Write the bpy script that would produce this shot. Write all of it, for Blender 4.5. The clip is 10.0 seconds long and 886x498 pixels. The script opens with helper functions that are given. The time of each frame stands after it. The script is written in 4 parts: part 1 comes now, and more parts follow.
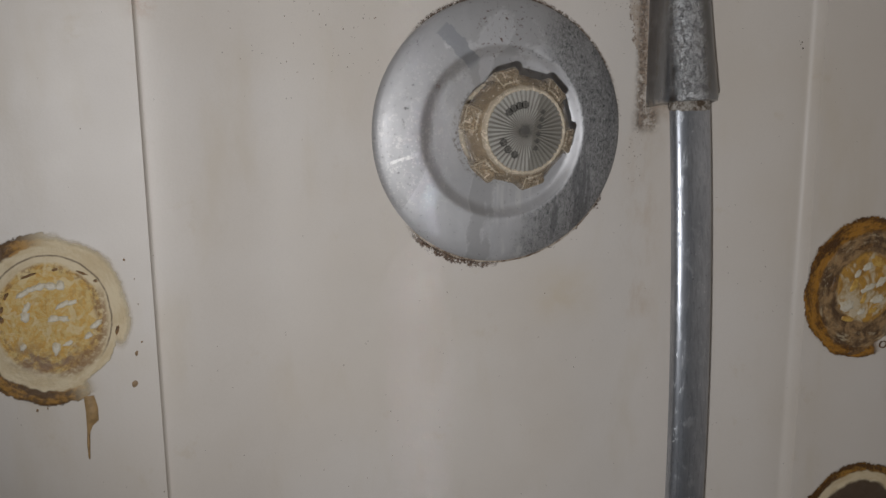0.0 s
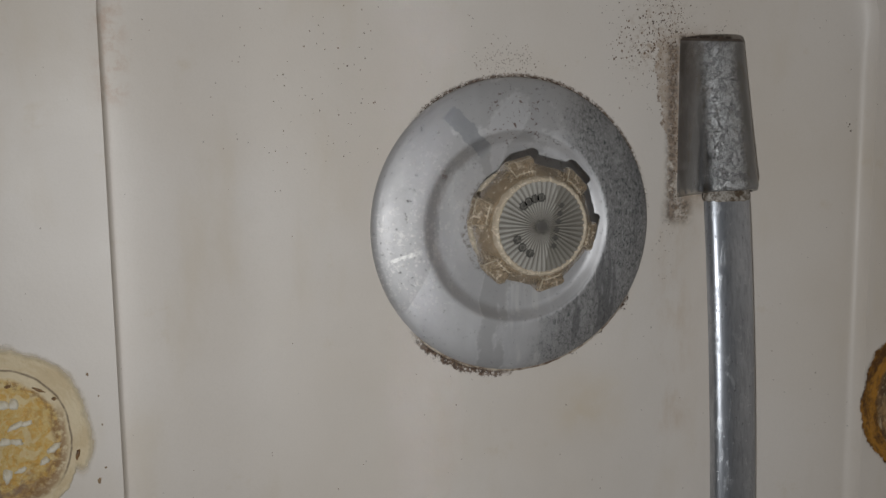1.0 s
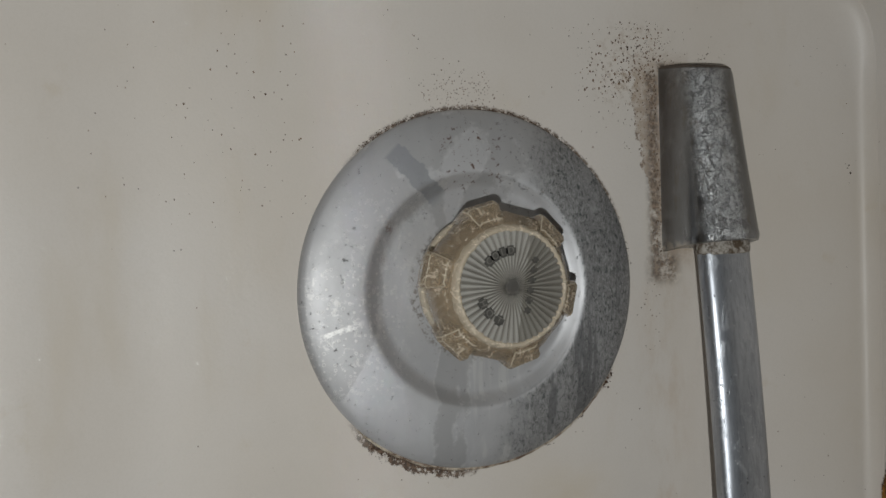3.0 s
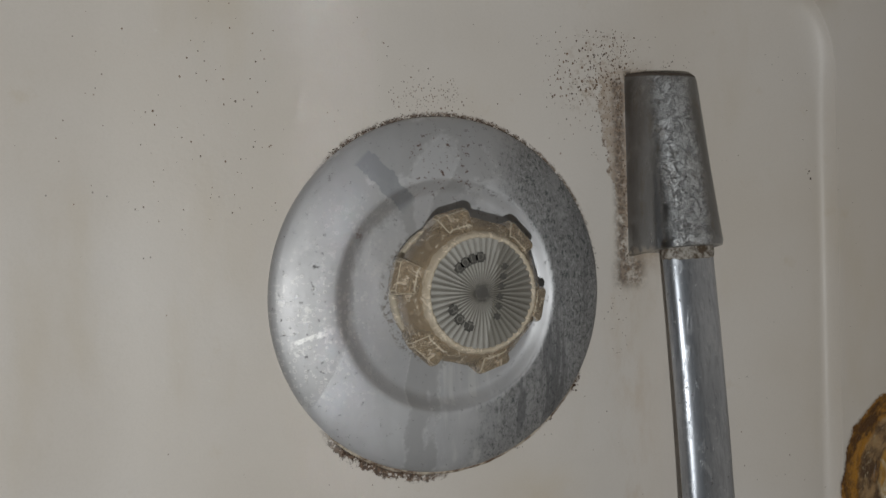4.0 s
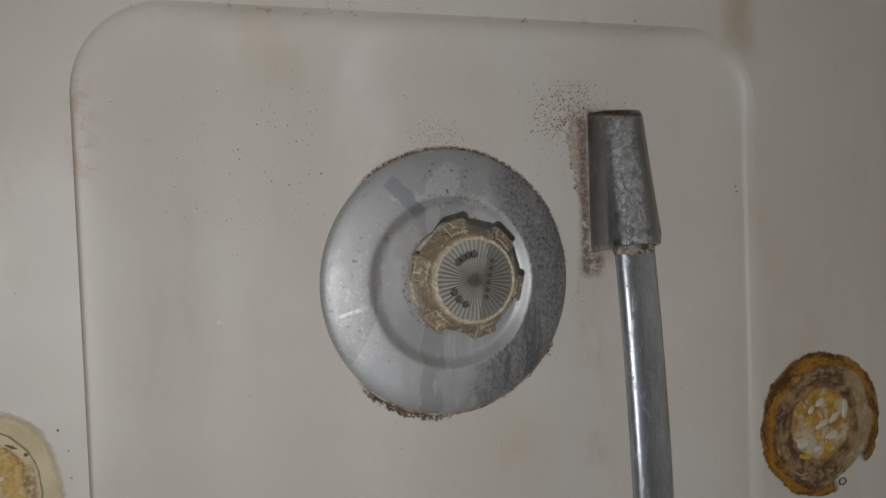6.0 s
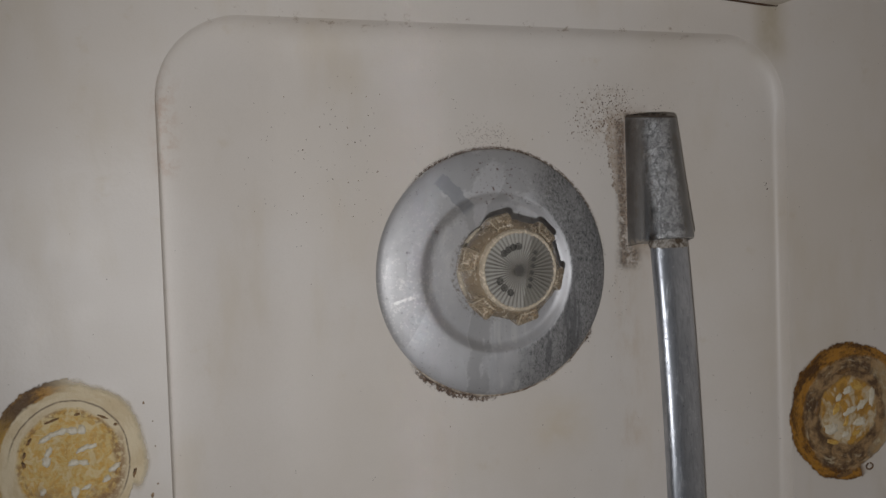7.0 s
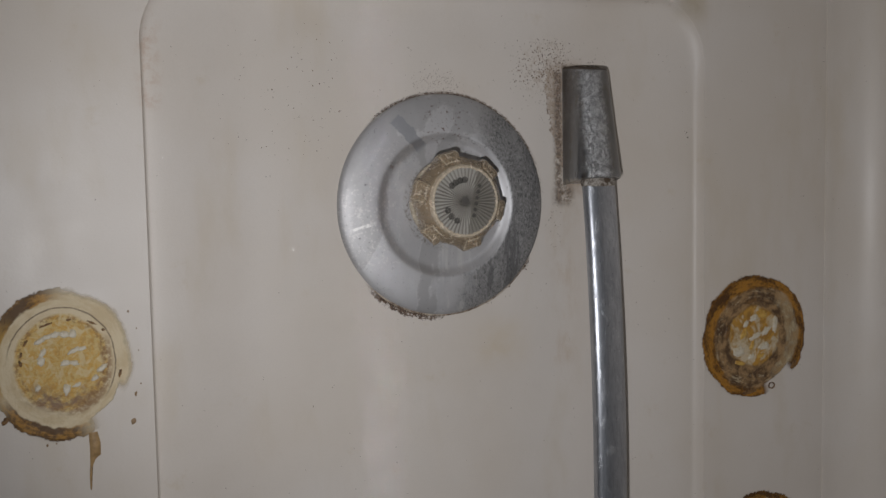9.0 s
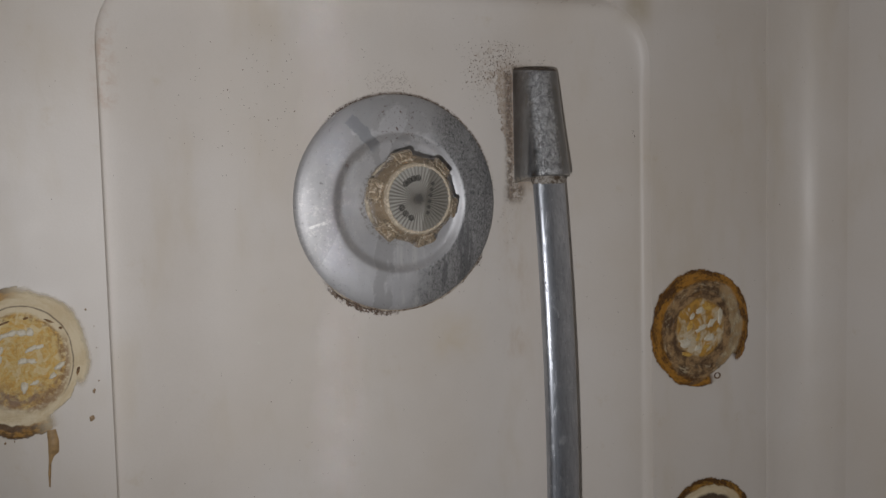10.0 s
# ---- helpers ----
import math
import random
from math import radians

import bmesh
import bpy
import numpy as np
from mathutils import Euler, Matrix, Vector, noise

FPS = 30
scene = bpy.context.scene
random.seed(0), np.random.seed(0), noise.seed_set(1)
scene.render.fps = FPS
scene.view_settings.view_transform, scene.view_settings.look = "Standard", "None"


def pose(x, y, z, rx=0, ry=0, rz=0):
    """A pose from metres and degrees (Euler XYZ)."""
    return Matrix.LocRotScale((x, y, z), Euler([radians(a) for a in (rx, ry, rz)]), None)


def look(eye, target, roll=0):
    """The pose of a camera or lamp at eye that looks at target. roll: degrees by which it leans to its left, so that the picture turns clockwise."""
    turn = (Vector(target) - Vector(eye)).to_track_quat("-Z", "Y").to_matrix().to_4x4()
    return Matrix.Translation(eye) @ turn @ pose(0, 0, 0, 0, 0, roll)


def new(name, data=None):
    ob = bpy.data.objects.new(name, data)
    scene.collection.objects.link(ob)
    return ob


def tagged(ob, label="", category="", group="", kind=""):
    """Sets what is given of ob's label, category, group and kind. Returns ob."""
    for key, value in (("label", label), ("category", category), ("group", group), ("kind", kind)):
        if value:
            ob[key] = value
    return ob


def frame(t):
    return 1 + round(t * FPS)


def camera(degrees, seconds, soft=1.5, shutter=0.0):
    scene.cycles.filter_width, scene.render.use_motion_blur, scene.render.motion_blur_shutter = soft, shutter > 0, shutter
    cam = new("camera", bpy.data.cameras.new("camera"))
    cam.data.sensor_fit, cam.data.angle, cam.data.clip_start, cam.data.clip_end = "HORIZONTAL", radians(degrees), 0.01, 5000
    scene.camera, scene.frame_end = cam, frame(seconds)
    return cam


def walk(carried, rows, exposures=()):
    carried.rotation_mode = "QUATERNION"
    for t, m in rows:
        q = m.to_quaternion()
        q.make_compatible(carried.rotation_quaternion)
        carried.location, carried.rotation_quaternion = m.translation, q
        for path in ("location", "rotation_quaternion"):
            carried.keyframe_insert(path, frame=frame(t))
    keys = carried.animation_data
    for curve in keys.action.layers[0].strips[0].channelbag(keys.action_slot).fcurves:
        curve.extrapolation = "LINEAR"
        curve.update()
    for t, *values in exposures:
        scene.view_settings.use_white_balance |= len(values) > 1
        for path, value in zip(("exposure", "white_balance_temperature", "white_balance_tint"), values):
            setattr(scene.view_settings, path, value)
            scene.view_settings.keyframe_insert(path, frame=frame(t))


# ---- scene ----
cam = camera(52.7, 10.0)
# seconds, x, y, z, yaw, pitch, roll
ROWS = [
    (0.0, -0.2203, -0.5800, 1.1423, -17.235, -11.345, 0.453),
    (0.5, -0.2038, -0.5393, 1.1419, -14.783, -10.024, 0.539),
    (1.0, -0.1895, -0.5187, 1.1525, -15.597, -6.893, 0.740),
    (1.5, -0.1755, -0.4868, 1.1449, -17.016, -4.388, 0.731),
    (2.0, -0.1693, -0.4620, 1.1386, -18.503, -3.072, 1.040),
    (2.5, -0.1692, -0.4334, 1.1357, -19.546, -2.149, 1.566),
    (2.7, -0.1712, -0.4255, 1.1324, -19.875, -1.663, 1.762),
    (3.8, -0.1708, -0.4140, 1.1321, -22.029, -1.399, 1.897),
    (4.0, -0.1742, -0.4208, 1.1363, -22.599, -1.656, 1.934),
    (4.5, -0.1875, -0.4580, 1.1414, -23.710, -1.640, 1.981),
    (5.0, -0.1967, -0.4967, 1.1436, -23.661, -1.955, 2.005),
    (5.2, -0.2020, -0.5160, 1.1430, -23.500, -1.930, 2.040),
    (6.3, -0.2305, -0.5790, 1.1440, -20.420, -2.040, 2.080),
    (6.5, -0.2337, -0.5858, 1.1431, -19.893, -2.022, 2.051),
    (7.0, -0.2472, -0.6109, 1.1413, -18.865, -1.994, 1.971),
    (7.5, -0.2544, -0.6299, 1.1317, -18.365, -2.329, 1.816),
    (8.0, -0.2594, -0.6457, 1.1262, -18.787, -3.439, 1.358),
    (8.5, -0.2729, -0.6632, 1.1203, -20.250, -4.273, 0.709),
    (9.0, -0.2755, -0.6827, 1.1158, -21.994, -4.050, 1.024),
    (9.5, -0.2776, -0.6983, 1.1188, -23.232, -4.241, 1.179),
    (10.0, -0.2785, -0.7006, 1.1122, -24.608, -3.953, 1.371),
]
EXPOSURES = [(0.0, -0.02, 6450, 9), (0.5, -0.05, 6450, 7), (1.0, -0.07, 6450, 7), (1.5, -0.06, 6450, 5), (2.0, -0.03, 6450, 5), (2.5, 0.01, 6450, 4), (4.0, -0.02, 6450, 5), (5.0, -0.11, 6450, 4), (6.5, -0.18, 6450, 8), (8.0, -0.10, 6450, 10), (10.0, -0.08, 6450, 10)]
walk(cam, [(t, pose(x, y, z, 90 + pitch, roll, yaw)) for t, x, y, z, yaw, pitch, roll in ROWS], EXPOSURES)

# ---- light ----
world = bpy.data.worlds.new("world")
world.use_nodes = True
world.node_tree.nodes["Background"].inputs[0].default_value = (0.75, 0.85, 1.0, 1)
world.node_tree.nodes["Background"].inputs[1].default_value = 0.015
scene.world = world


def lamp(name, kind, power, colour, m, **settings):
    data = bpy.data.lights.new(name, kind)
    data.energy, data.color = power, colour
    if kind == "SPOT":
        data.spot_size, data.spot_blend, data.shadow_soft_size = radians(settings["cone"]), 0.8, settings["radius"]
    if kind == "AREA":
        data.shape, data.size, data.size_y = "RECTANGLE", settings["size"], settings["size_y"]
        data.spread = radians(settings.get("spread", 180))
    ob = new(name, data)
    ob.matrix_world = m
    return ob


# the torch that lights the wall, then added fills with no known source
lamp("torch", "SPOT", 10.6, (0.970, 0.97, 0.990), look((-0.295, -0.66, 1.055), (0.25, 0.0, 1.18)), cone=121, radius=0.006)
# overhead fill for soft ambient light; no such fitting is known
lamp("overhead_fill", "AREA", 0.42, (0.97, 0.97, 1.0), pose(-0.15, -0.95, 2.27), size=0.5, size_y=0.5)
# cool fill from behind, added for bluish reflections in the chrome
lamp("cool_fill", "AREA", 0.36, (0.82, 0.91, 1.0), look((0.08, -1.66, 1.10), (0.0, 0.0, 1.10)), size=0.7, size_y=1.7)
# narrow beam added to lay a faint bluish upright band on the wall
lamp("band_beam", "AREA", 0.014, (0.72, 0.84, 1.0), look((-0.057, -1.55, 1.05), (-0.057, 0.0, 1.15)), size=0.02, size_y=1.4, spread=2)


# ---- node helpers ----
class Graph:
    """Short forms for shader nodes."""

    def __init__(self, name):
        self.mat = bpy.data.materials.new(name)
        self.mat.use_nodes = True
        self.tree = self.mat.node_tree
        self.bsdf = self.tree.nodes["Principled BSDF"]
        self.co = self.node("ShaderNodeTexCoord").outputs["Object"]

    def node(self, kind, **props):
        n = self.tree.nodes.new(kind)
        for k, v in props.items():
            setattr(n, k, v)
        return n

    def put(self, socket, value):
        if isinstance(value, bpy.types.NodeSocket):
            self.tree.links.new(value, socket)
        elif isinstance(value, (tuple, list)):
            socket.default_value = (*value, 1) if len(value) == 3 and len(socket.default_value) == 4 else value
        else:
            socket.default_value = value

    def m(self, op, a, b=0.0, c=0.0):
        n = self.node("ShaderNodeMath", operation=op)
        for s, v in zip(n.inputs, (a, b, c)):
            self.put(s, v)
        return n.outputs[0]

    def add(self, a, b): return self.m("ADD", a, b)
    def sub(self, a, b): return self.m("SUBTRACT", a, b)
    def mul(self, a, b): return self.m("MULTIPLY", a, b)
    def inv(self, a): return self.m("SUBTRACT", 1.0, a)

    def step(self, v, lo, hi, a=0.0, b=1.0):
        n = self.node("ShaderNodeMapRange", interpolation_type="SMOOTHSTEP")
        for s, x in zip(n.inputs[:5], (v, lo, hi, a, b)):
            self.put(s, x)
        return n.outputs[0]

    def xyz(self, co=None):
        n = self.node("ShaderNodeSeparateXYZ")
        self.put(n.inputs[0], co or self.co)
        return n.outputs

    def scaled(self, scale, offset=(0, 0, 0)):
        n = self.node("ShaderNodeMapping")
        self.put(n.inputs[0], self.co)
        n.inputs[1].default_value, n.inputs[3].default_value = offset, scale
        return n.outputs[0]

    def noise(self, scale, detail=4.0, rough=0.55, co=None, warp=0.0):
        n = self.node("ShaderNodeTexNoise")
        for k, v in (("Vector", co or self.co), ("Scale", scale), ("Detail", detail), ("Roughness", rough), ("Distortion", warp)):
            self.put(n.inputs[k], v)
        return n.outputs[0]

    def cells(self, scale, co=None, feature="F1"):
        n = self.node("ShaderNodeTexVoronoi", feature=feature)
        self.put(n.inputs["Vector"], co or self.co)
        self.put(n.inputs["Scale"], scale)
        return n.outputs

    def mix(self, f, a, b):
        n = self.node("ShaderNodeMix", data_type="RGBA")
        self.put(n.inputs[0], f)
        self.put(n.inputs[6], a)
        self.put(n.inputs[7], b)
        return n.outputs[2]

    def bump(self, height, depth=0.001, strength=1.0, normal=None):
        n = self.node("ShaderNodeBump")
        self.put(n.inputs["Height"], height)
        self.put(n.inputs["Distance"], depth)
        self.put(n.inputs["Strength"], strength)
        if normal:
            self.put(n.inputs["Normal"], normal)
        return n.outputs[0]

    def done(self, **sockets):
        for k, v in sockets.items():
            self.put(self.bsdf.inputs[k.replace("_", " ")], v)
        return self.mat

    def toward(self, x, z, r, degrees, half, soft=14):
        """1 within half degrees of a direction round the middle, 0 outside."""
        c = self.m("DIVIDE", self.add(self.mul(x, math.cos(radians(degrees))), self.mul(z, math.sin(radians(degrees)))), self.m("MAXIMUM", r, 1e-4))
        return self.step(c, math.cos(radians(min(half + soft, 180))), math.cos(radians(max(half - soft, 0))))

    def box(self, x, z, x0, x1, z0, z1, soft):
        a = self.mul(self.step(x, x0 - soft, x0 + soft), self.step(x, x1 + soft, x1 - soft))
        return self.mul(a, self.mul(self.step(z, z0 - soft, z0 + soft), self.step(z, z1 + soft, z1 - soft)))


PLATE = (0.0, 1.1)          # middle of the valve plate on the wall, x and z
PLATE_R = 0.09


# ---- materials ----
def wall_material():
    g = Graph("aged_gelcoat")
    x, y, z = g.xyz()
    base = g.mix(g.step(g.noise(5, 3), 0.35, 0.7), (0.64, 0.592, 0.545), (0.60, 0.540, 0.475))
    base = g.mix(g.mul(g.step(g.noise(22, 5, co=g.scaled((1, 1, 0.35))), 0.52, 0.75), 0.45), base, (0.55, 0.475, 0.375))
    base = g.mix(g.mul(g.step(g.noise(38, 5, 0.7), 0.60, 0.74), 0.30), base, (0.52, 0.43, 0.31))
    fine = g.noise(900, 3)
    base = g.mix(g.mul(g.step(fine, 0.4, 0.7), 0.12), base, (0.5, 0.45, 0.38))
    # brown film round the plate's rim
    px, pz = g.sub(x, PLATE[0]), g.sub(z, PLATE[1])
    pr = g.m("SQRT", g.add(g.mul(px, px), g.mul(pz, pz)))
    off = g.sub(pr, PLATE_R)
    ragged = g.noise(260, 5, 0.7)
    low = g.toward(px, pz, pr, 247, 20, 8)
    side = g.m("MAXIMUM", g.toward(px, pz, pr, 325, 4, 3), g.mul(g.toward(px, pz, pr, 303, 10, 8), 0.6))
    high = g.toward(px, pz, pr, 75, 56)
    reach = g.add(g.mul(low, g.step(g.noise(150, 4, 0.7), 0.30, 0.64, 0.003, 0.0085)), g.add(g.mul(side, 0.0035), g.mul(high, 0.0028)))
    film = g.inv(g.step(g.sub(off, g.mul(reach, g.mul(ragged, 1.5))), -0.0006, 0.0012))
    film = g.mul(film, g.m("MAXIMUM", g.mul(low, 0.95), g.m("MAXIMUM", g.mul(side, 0.85), g.mul(high, 0.85))))
    film = g.mul(film, g.step(g.add(g.noise(420, 5, 0.75), g.mul(low, 0.06)), 0.42, 0.52))
    base = g.mix(film, base, g.mix(g.step(g.noise(500, 3), 0.4, 0.6), (0.045, 0.024, 0.014), (0.13, 0.075, 0.042)))
    # dirt beside the bracket and the tan run below it
    torn = g.mul(g.sub(g.noise(75, 5, 0.65), 0.5), 0.022)
    lean = g.add(g.add(x, torn), g.mul(g.m("MAXIMUM", g.sub(1.185, z), 0.0), -0.26))
    dirt = g.mul(g.mul(g.step(lean, 0.0960, 0.0975), g.step(z, 1.100, 1.118)), g.mul(g.step(g.add(z, torn), 1.226, 1.208), g.step(x, 0.135, 0.130)))
    dirt = g.m("MAXIMUM", dirt, g.mul(g.box(x, z, 0.080, 0.116, 1.196, 1.232, 0.014), g.step(g.noise(160, 5, 0.7), 0.50, 0.60)))
    dirt = g.mul(dirt, g.step(g.noise(210, 5, 0.7), 0.30, 0.62, 0.35, 1.0))
    hug = g.mul(g.box(x, z, 0.1045, 0.112, 1.100, 1.212, 0.003), g.step(g.noise(200, 5, 0.7), 0.33, 0.55))
    foot = g.mul(g.box(x, z, 0.104, 0.122, 1.098, 1.114, 0.005), g.step(g.noise(160, 5, 0.7), 0.38, 0.55))
    foot = g.m("MAXIMUM", foot, g.mul(g.box(x, z, 0.112, 0.150, 1.212, 1.2175, 0.0015), g.step(g.noise(300, 5, 0.7), 0.30, 0.5)))
    run = g.mul(g.box(x, z, 0.100, 0.124, 0.955, 1.105, 0.012), g.step(g.noise(45, 6, 0.7, g.scaled((1, 1, 0.4))), 0.45, 0.7))
    base = g.mix(g.mul(run, 0.38), base, (0.44, 0.31, 0.19))
    base = g.mix(g.mul(dirt, 0.72), base, (0.33, 0.24, 0.165))
    edge_crust = g.mul(g.mul(g.inv(g.step(g.m("ABSOLUTE", g.sub(lean, 0.0968)), 0.0004, 0.0013)), g.box(x, z, 0.085, 0.114, 1.150, 1.200, 0.004)), g.step(g.noise(330, 4, 0.7), 0.48, 0.58))
    base = g.mix(g.mul(edge_crust, 0.8), base, (0.13, 0.08, 0.05))
    # olive film in the crease over the recess and a rusty breath in its upper corner
    crease = g.mul(g.box(x, z, 0.222, 0.245, 1.262, 1.40, 0.010), g.step(g.noise(40, 4), 0.3, 0.65, 0.4, 1.0))
    base = g.mix(g.mul(crease, 0.55), base, (0.36, 0.29, 0.17))
    blush = g.mul(g.box(x, z, -0.234, -0.222, 1.175, 1.240, 0.007), g.step(g.noise(90, 5, 0.7), 0.42, 0.62))
    base = g.mix(g.mul(blush, 0.5), base, (0.45, 0.29, 0.20))
    tan_spot = g.mul(g.box(x, z, 0.030, 0.075, 0.965, 0.998, 0.014), g.step(g.noise(35, 4), 0.35, 0.65, 0.3, 1.0))
    base = g.mix(g.mul(tan_spot, 0.4), base, (0.54, 0.43, 0.27))
    base = g.mix(g.mul(g.m("MAXIMUM", hug, foot), 0.85), base, g.mix(g.step(g.noise(420, 3), 0.4, 0.62), (0.07, 0.045, 0.03), (0.24, 0.175, 0.125)))
    # mould specks, thick in some regions and rare elsewhere
    thick = g.m("MAXIMUM", g.mul(g.box(x, z, 0.068, 0.122, 1.190, 1.236, 0.016), 0.22),
                g.m("MAXIMUM", g.mul(g.box(x, z, -0.024, 0.014, 1.188, 1.204, 0.009), 0.4), g.mul(g.box(x, z, -0.19, -0.085, 1.125, 1.235, 0.03), 0.012)))
    thick = g.add(thick, 0.002)
    thick = g.mul(thick, g.step(g.noise(30, 3), 0.38, 0.6))
    for scale, size in ((480, 0.15), (850, 0.24), (1200, 0.30)):
        dist, tone = g.cells(scale, g.scaled((1, 0.02, 0.8)))[:2]
        chance = g.xyz(tone)
        dot = g.mul(0.85, g.mul(g.m("LESS_THAN", chance[0], thick), g.inv(g.step(dist, g.mul(chance[1], size), g.add(g.mul(chance[1], size), 0.14)))))
        base = g.mix(g.mul(dot, 0.85), base, g.mix(chance[2], (0.055, 0.04, 0.03), (0.20, 0.10, 0.05)))
    # rusty crumbs on the upper lip of the recess
    lip = g.mul(g.box(x, z, -0.21, 0.2, 1.272, 1.281, 0.002), g.step(g.noise(90, 5, 0.7), 0.58, 0.68))
    base = g.mix(g.mul(lip, 0.6), base, (0.20, 0.12, 0.06))
    gloss = g.add(0.38, g.mul(g.step(g.noise(14, 5), 0.35, 0.7), 0.12))
    skin = g.bump(g.noise(420, 3), 0.00025, 0.32)
    skin = g.bump(g.noise(28, 3), 0.0012, 0.35, skin)
    # limescale film: patches of fine glossy grains
    scale_film = g.mul(g.mul(g.step(x, -0.228, -0.215, 0.04, 1.0), g.step(x, 0.20, 0.15, 0.04, 1.0)), g.step(g.noise(32, 4, 0.6), 0.45, 0.58, 0.02, 0.28))
    grains = g.bump(g.noise(520, 2, 0.6), 0.0006, 1.0, g.bump(g.noise(60, 2), 0.0012, 0.30))
    return g.done(Base_Color=base, Roughness=gloss, Normal=skin, Specular_IOR_Level=0.36, Coat_Weight=scale_film, Coat_Roughness=0.09, Coat_Normal=grains)


def plain_wall_material(name, tone):
    g = Graph(name)
    c = g.mix(g.step(g.noise(6, 5), 0.35, 0.7), tone, tuple(v * 0.9 for v in tone))
    return g.done(Base_Color=c, Roughness=g.add(0.35, g.mul(g.noise(20, 4), 0.2)), Normal=g.bump(g.noise(300, 3), 0.0004, 0.4))


def plate_material():
    g = Graph("hazed_chrome_plate")
    x, y, z = g.xyz()
    pr = g.m("SQRT", g.add(g.mul(x, x), g.mul(z, z)))
    flange = g.step(pr, 0.057, 0.060)
    haze = g.noise(26, 6, 0.6, g.scaled((1, 1, 0.6)), 0.4)
    streak = g.noise(60, 5, 0.65, g.scaled((1, 1, 0.16)))
    colour = g.mix(g.step(haze, 0.35, 0.68), (0.550, 0.541, 0.545), (0.462, 0.456, 0.464))
    colour = g.mix(g.mul(g.step(streak, 0.48, 0.70), 0.35), colour, (0.62, 0.62, 0.63))
    # patches of dried film with clear borders
    patch = g.noise(17, 3, 0.5, g.scaled((1, 1, 0.55), (0.03, 0, 0.09)), 0.5)
    film = g.step(g.add(patch, g.mul(g.sub(g.noise(190, 4, 0.7), 0.5), 0.05)), 0.515, 0.530)
    colour = g.mix(g.mul(film, 0.55), colour, (0.360, 0.349, 0.347))
    border = g.inv(g.step(g.m("ABSOLUTE", g.sub(patch, 0.522)), 0.004, 0.016))
    colour = g.mix(g.mul(g.mul(border, g.step(g.noise(260, 4, 0.7), 0.46, 0.60)), 0.4), colour, (0.66, 0.655, 0.645))
    # bare, etched metal on the right of the flange, its dark reflection painted in
    side = g.mul(flange, g.step(g.add(g.sub(x, g.mul(z, 0.15)), g.mul(g.sub(g.noise(60, 4, 0.6), 0.5), 0.03)), 0.012, 0.040))
    etch = g.noise(620, 6, 0.80, g.scaled((1, 1, 0.6)), 0.6)
    side = g.mul(side, g.step(g.noise(40, 5, 0.65, g.scaled((1, 1, 0.4))), 0.30, 0.55, 0.55, 1.0))
    colour = g.mix(g.mul(side, 0.70), colour, (0.165, 0.16, 0.158))
    colour = g.mix(g.mul(g.mul(side, g.step(etch, 0.53, 0.59)), 0.6), colour, (0.50, 0.50, 0.50))
    colour = g.mix(g.mul(g.mul(side, g.step(etch, 0.47, 0.41)), 0.85), colour, (0.06, 0.073, 0.072))
    drips = g.mul(g.box(x, z, 0.014, 0.085, -0.075, 0.010, 0.012), g.step(g.noise(105, 5, 0.6, g.scaled((1, 1, 0.06))), 0.535, 0.60))
    colour = g.mix(g.mul(g.mul(drips, flange), 0.6), colour, (0.11, 0.11, 0.115))
    runs = g.mul(g.box(x, z, -0.008, 0.024, -0.090, -0.030, 0.006), g.step(g.noise(95, 5, 0.65, g.scaled((1, 1, 0.05))), 0.50, 0.60))
    colour = g.mix(g.mul(runs, 0.5), colour, (0.68, 0.67, 0.65))
    # small pits everywhere, thicker over the top
    pit = g.step(g.add(g.noise(330, 5, 0.75), g.mul(g.box(x, z, -0.02, 0.06, 0.035, 0.085, 0.02), 0.05)), 0.625, 0.69)
    colour = g.mix(g.mul(pit, 0.6), colour, (0.15, 0.14, 0.135))
    # dried drops: pale rings on the left
    dist, tone = g.cells(400)[:2]
    chance = g.xyz(tone)
    drop = g.mul(g.inv(g.step(g.m("ABSOLUTE", g.sub(dist, g.add(0.18, g.mul(chance[1], 0.16)))), 0.03, 0.12)), g.m("LESS_THAN", chance[0], 0.45))
    wash = g.m("MAXIMUM", g.box(x, z, -0.088, -0.040, -0.050, 0.020, 0.014), g.mul(g.box(x, z, -0.07, -0.03, 0.0, 0.05, 0.01), 0.6))
    colour = g.mix(g.mul(g.mul(drop, wash), 0.5), colour, (0.76, 0.74, 0.71))
    smear = g.mul(wash, g.step(g.noise(240, 6, 0.75, warp=0.6), 0.54, 0.63))
    colour = g.mix(g.mul(smear, 0.5), colour, (0.74, 0.72, 0.69))
    scratch = g.mul(g.inv(g.step(g.m("ABSOLUTE", g.add(g.sub(z, g.mul(x, 0.32)), g.add(-0.0075, g.mul(g.sub(g.noise(160, 3), 0.5), 0.004)))), 0.0008, 0.0016)), g.box(x, z, -0.080, -0.062, -0.03, 0.0, 0.003))
    scratch = g.mul(scratch, g.step(g.noise(380, 4, 0.7), 0.36, 0.58))
    colour = g.mix(g.mul(scratch, 0.8), colour, (0.84, 0.82, 0.79))
    rust = g.mul(g.box(x, z, -0.018, 0.014, 0.052, 0.080, 0.008), g.step(g.noise(330, 4, 0.7), 0.585, 0.63))
    rust = g.m("MAXIMUM", rust, g.mul(g.box(x, z, -0.048, -0.044, 0.030, 0.034, 0.003), g.step(g.noise(500, 3), 0.45, 0.55)))
    colour = g.mix(g.mul(rust, 0.85), colour, (0.15, 0.075, 0.05))
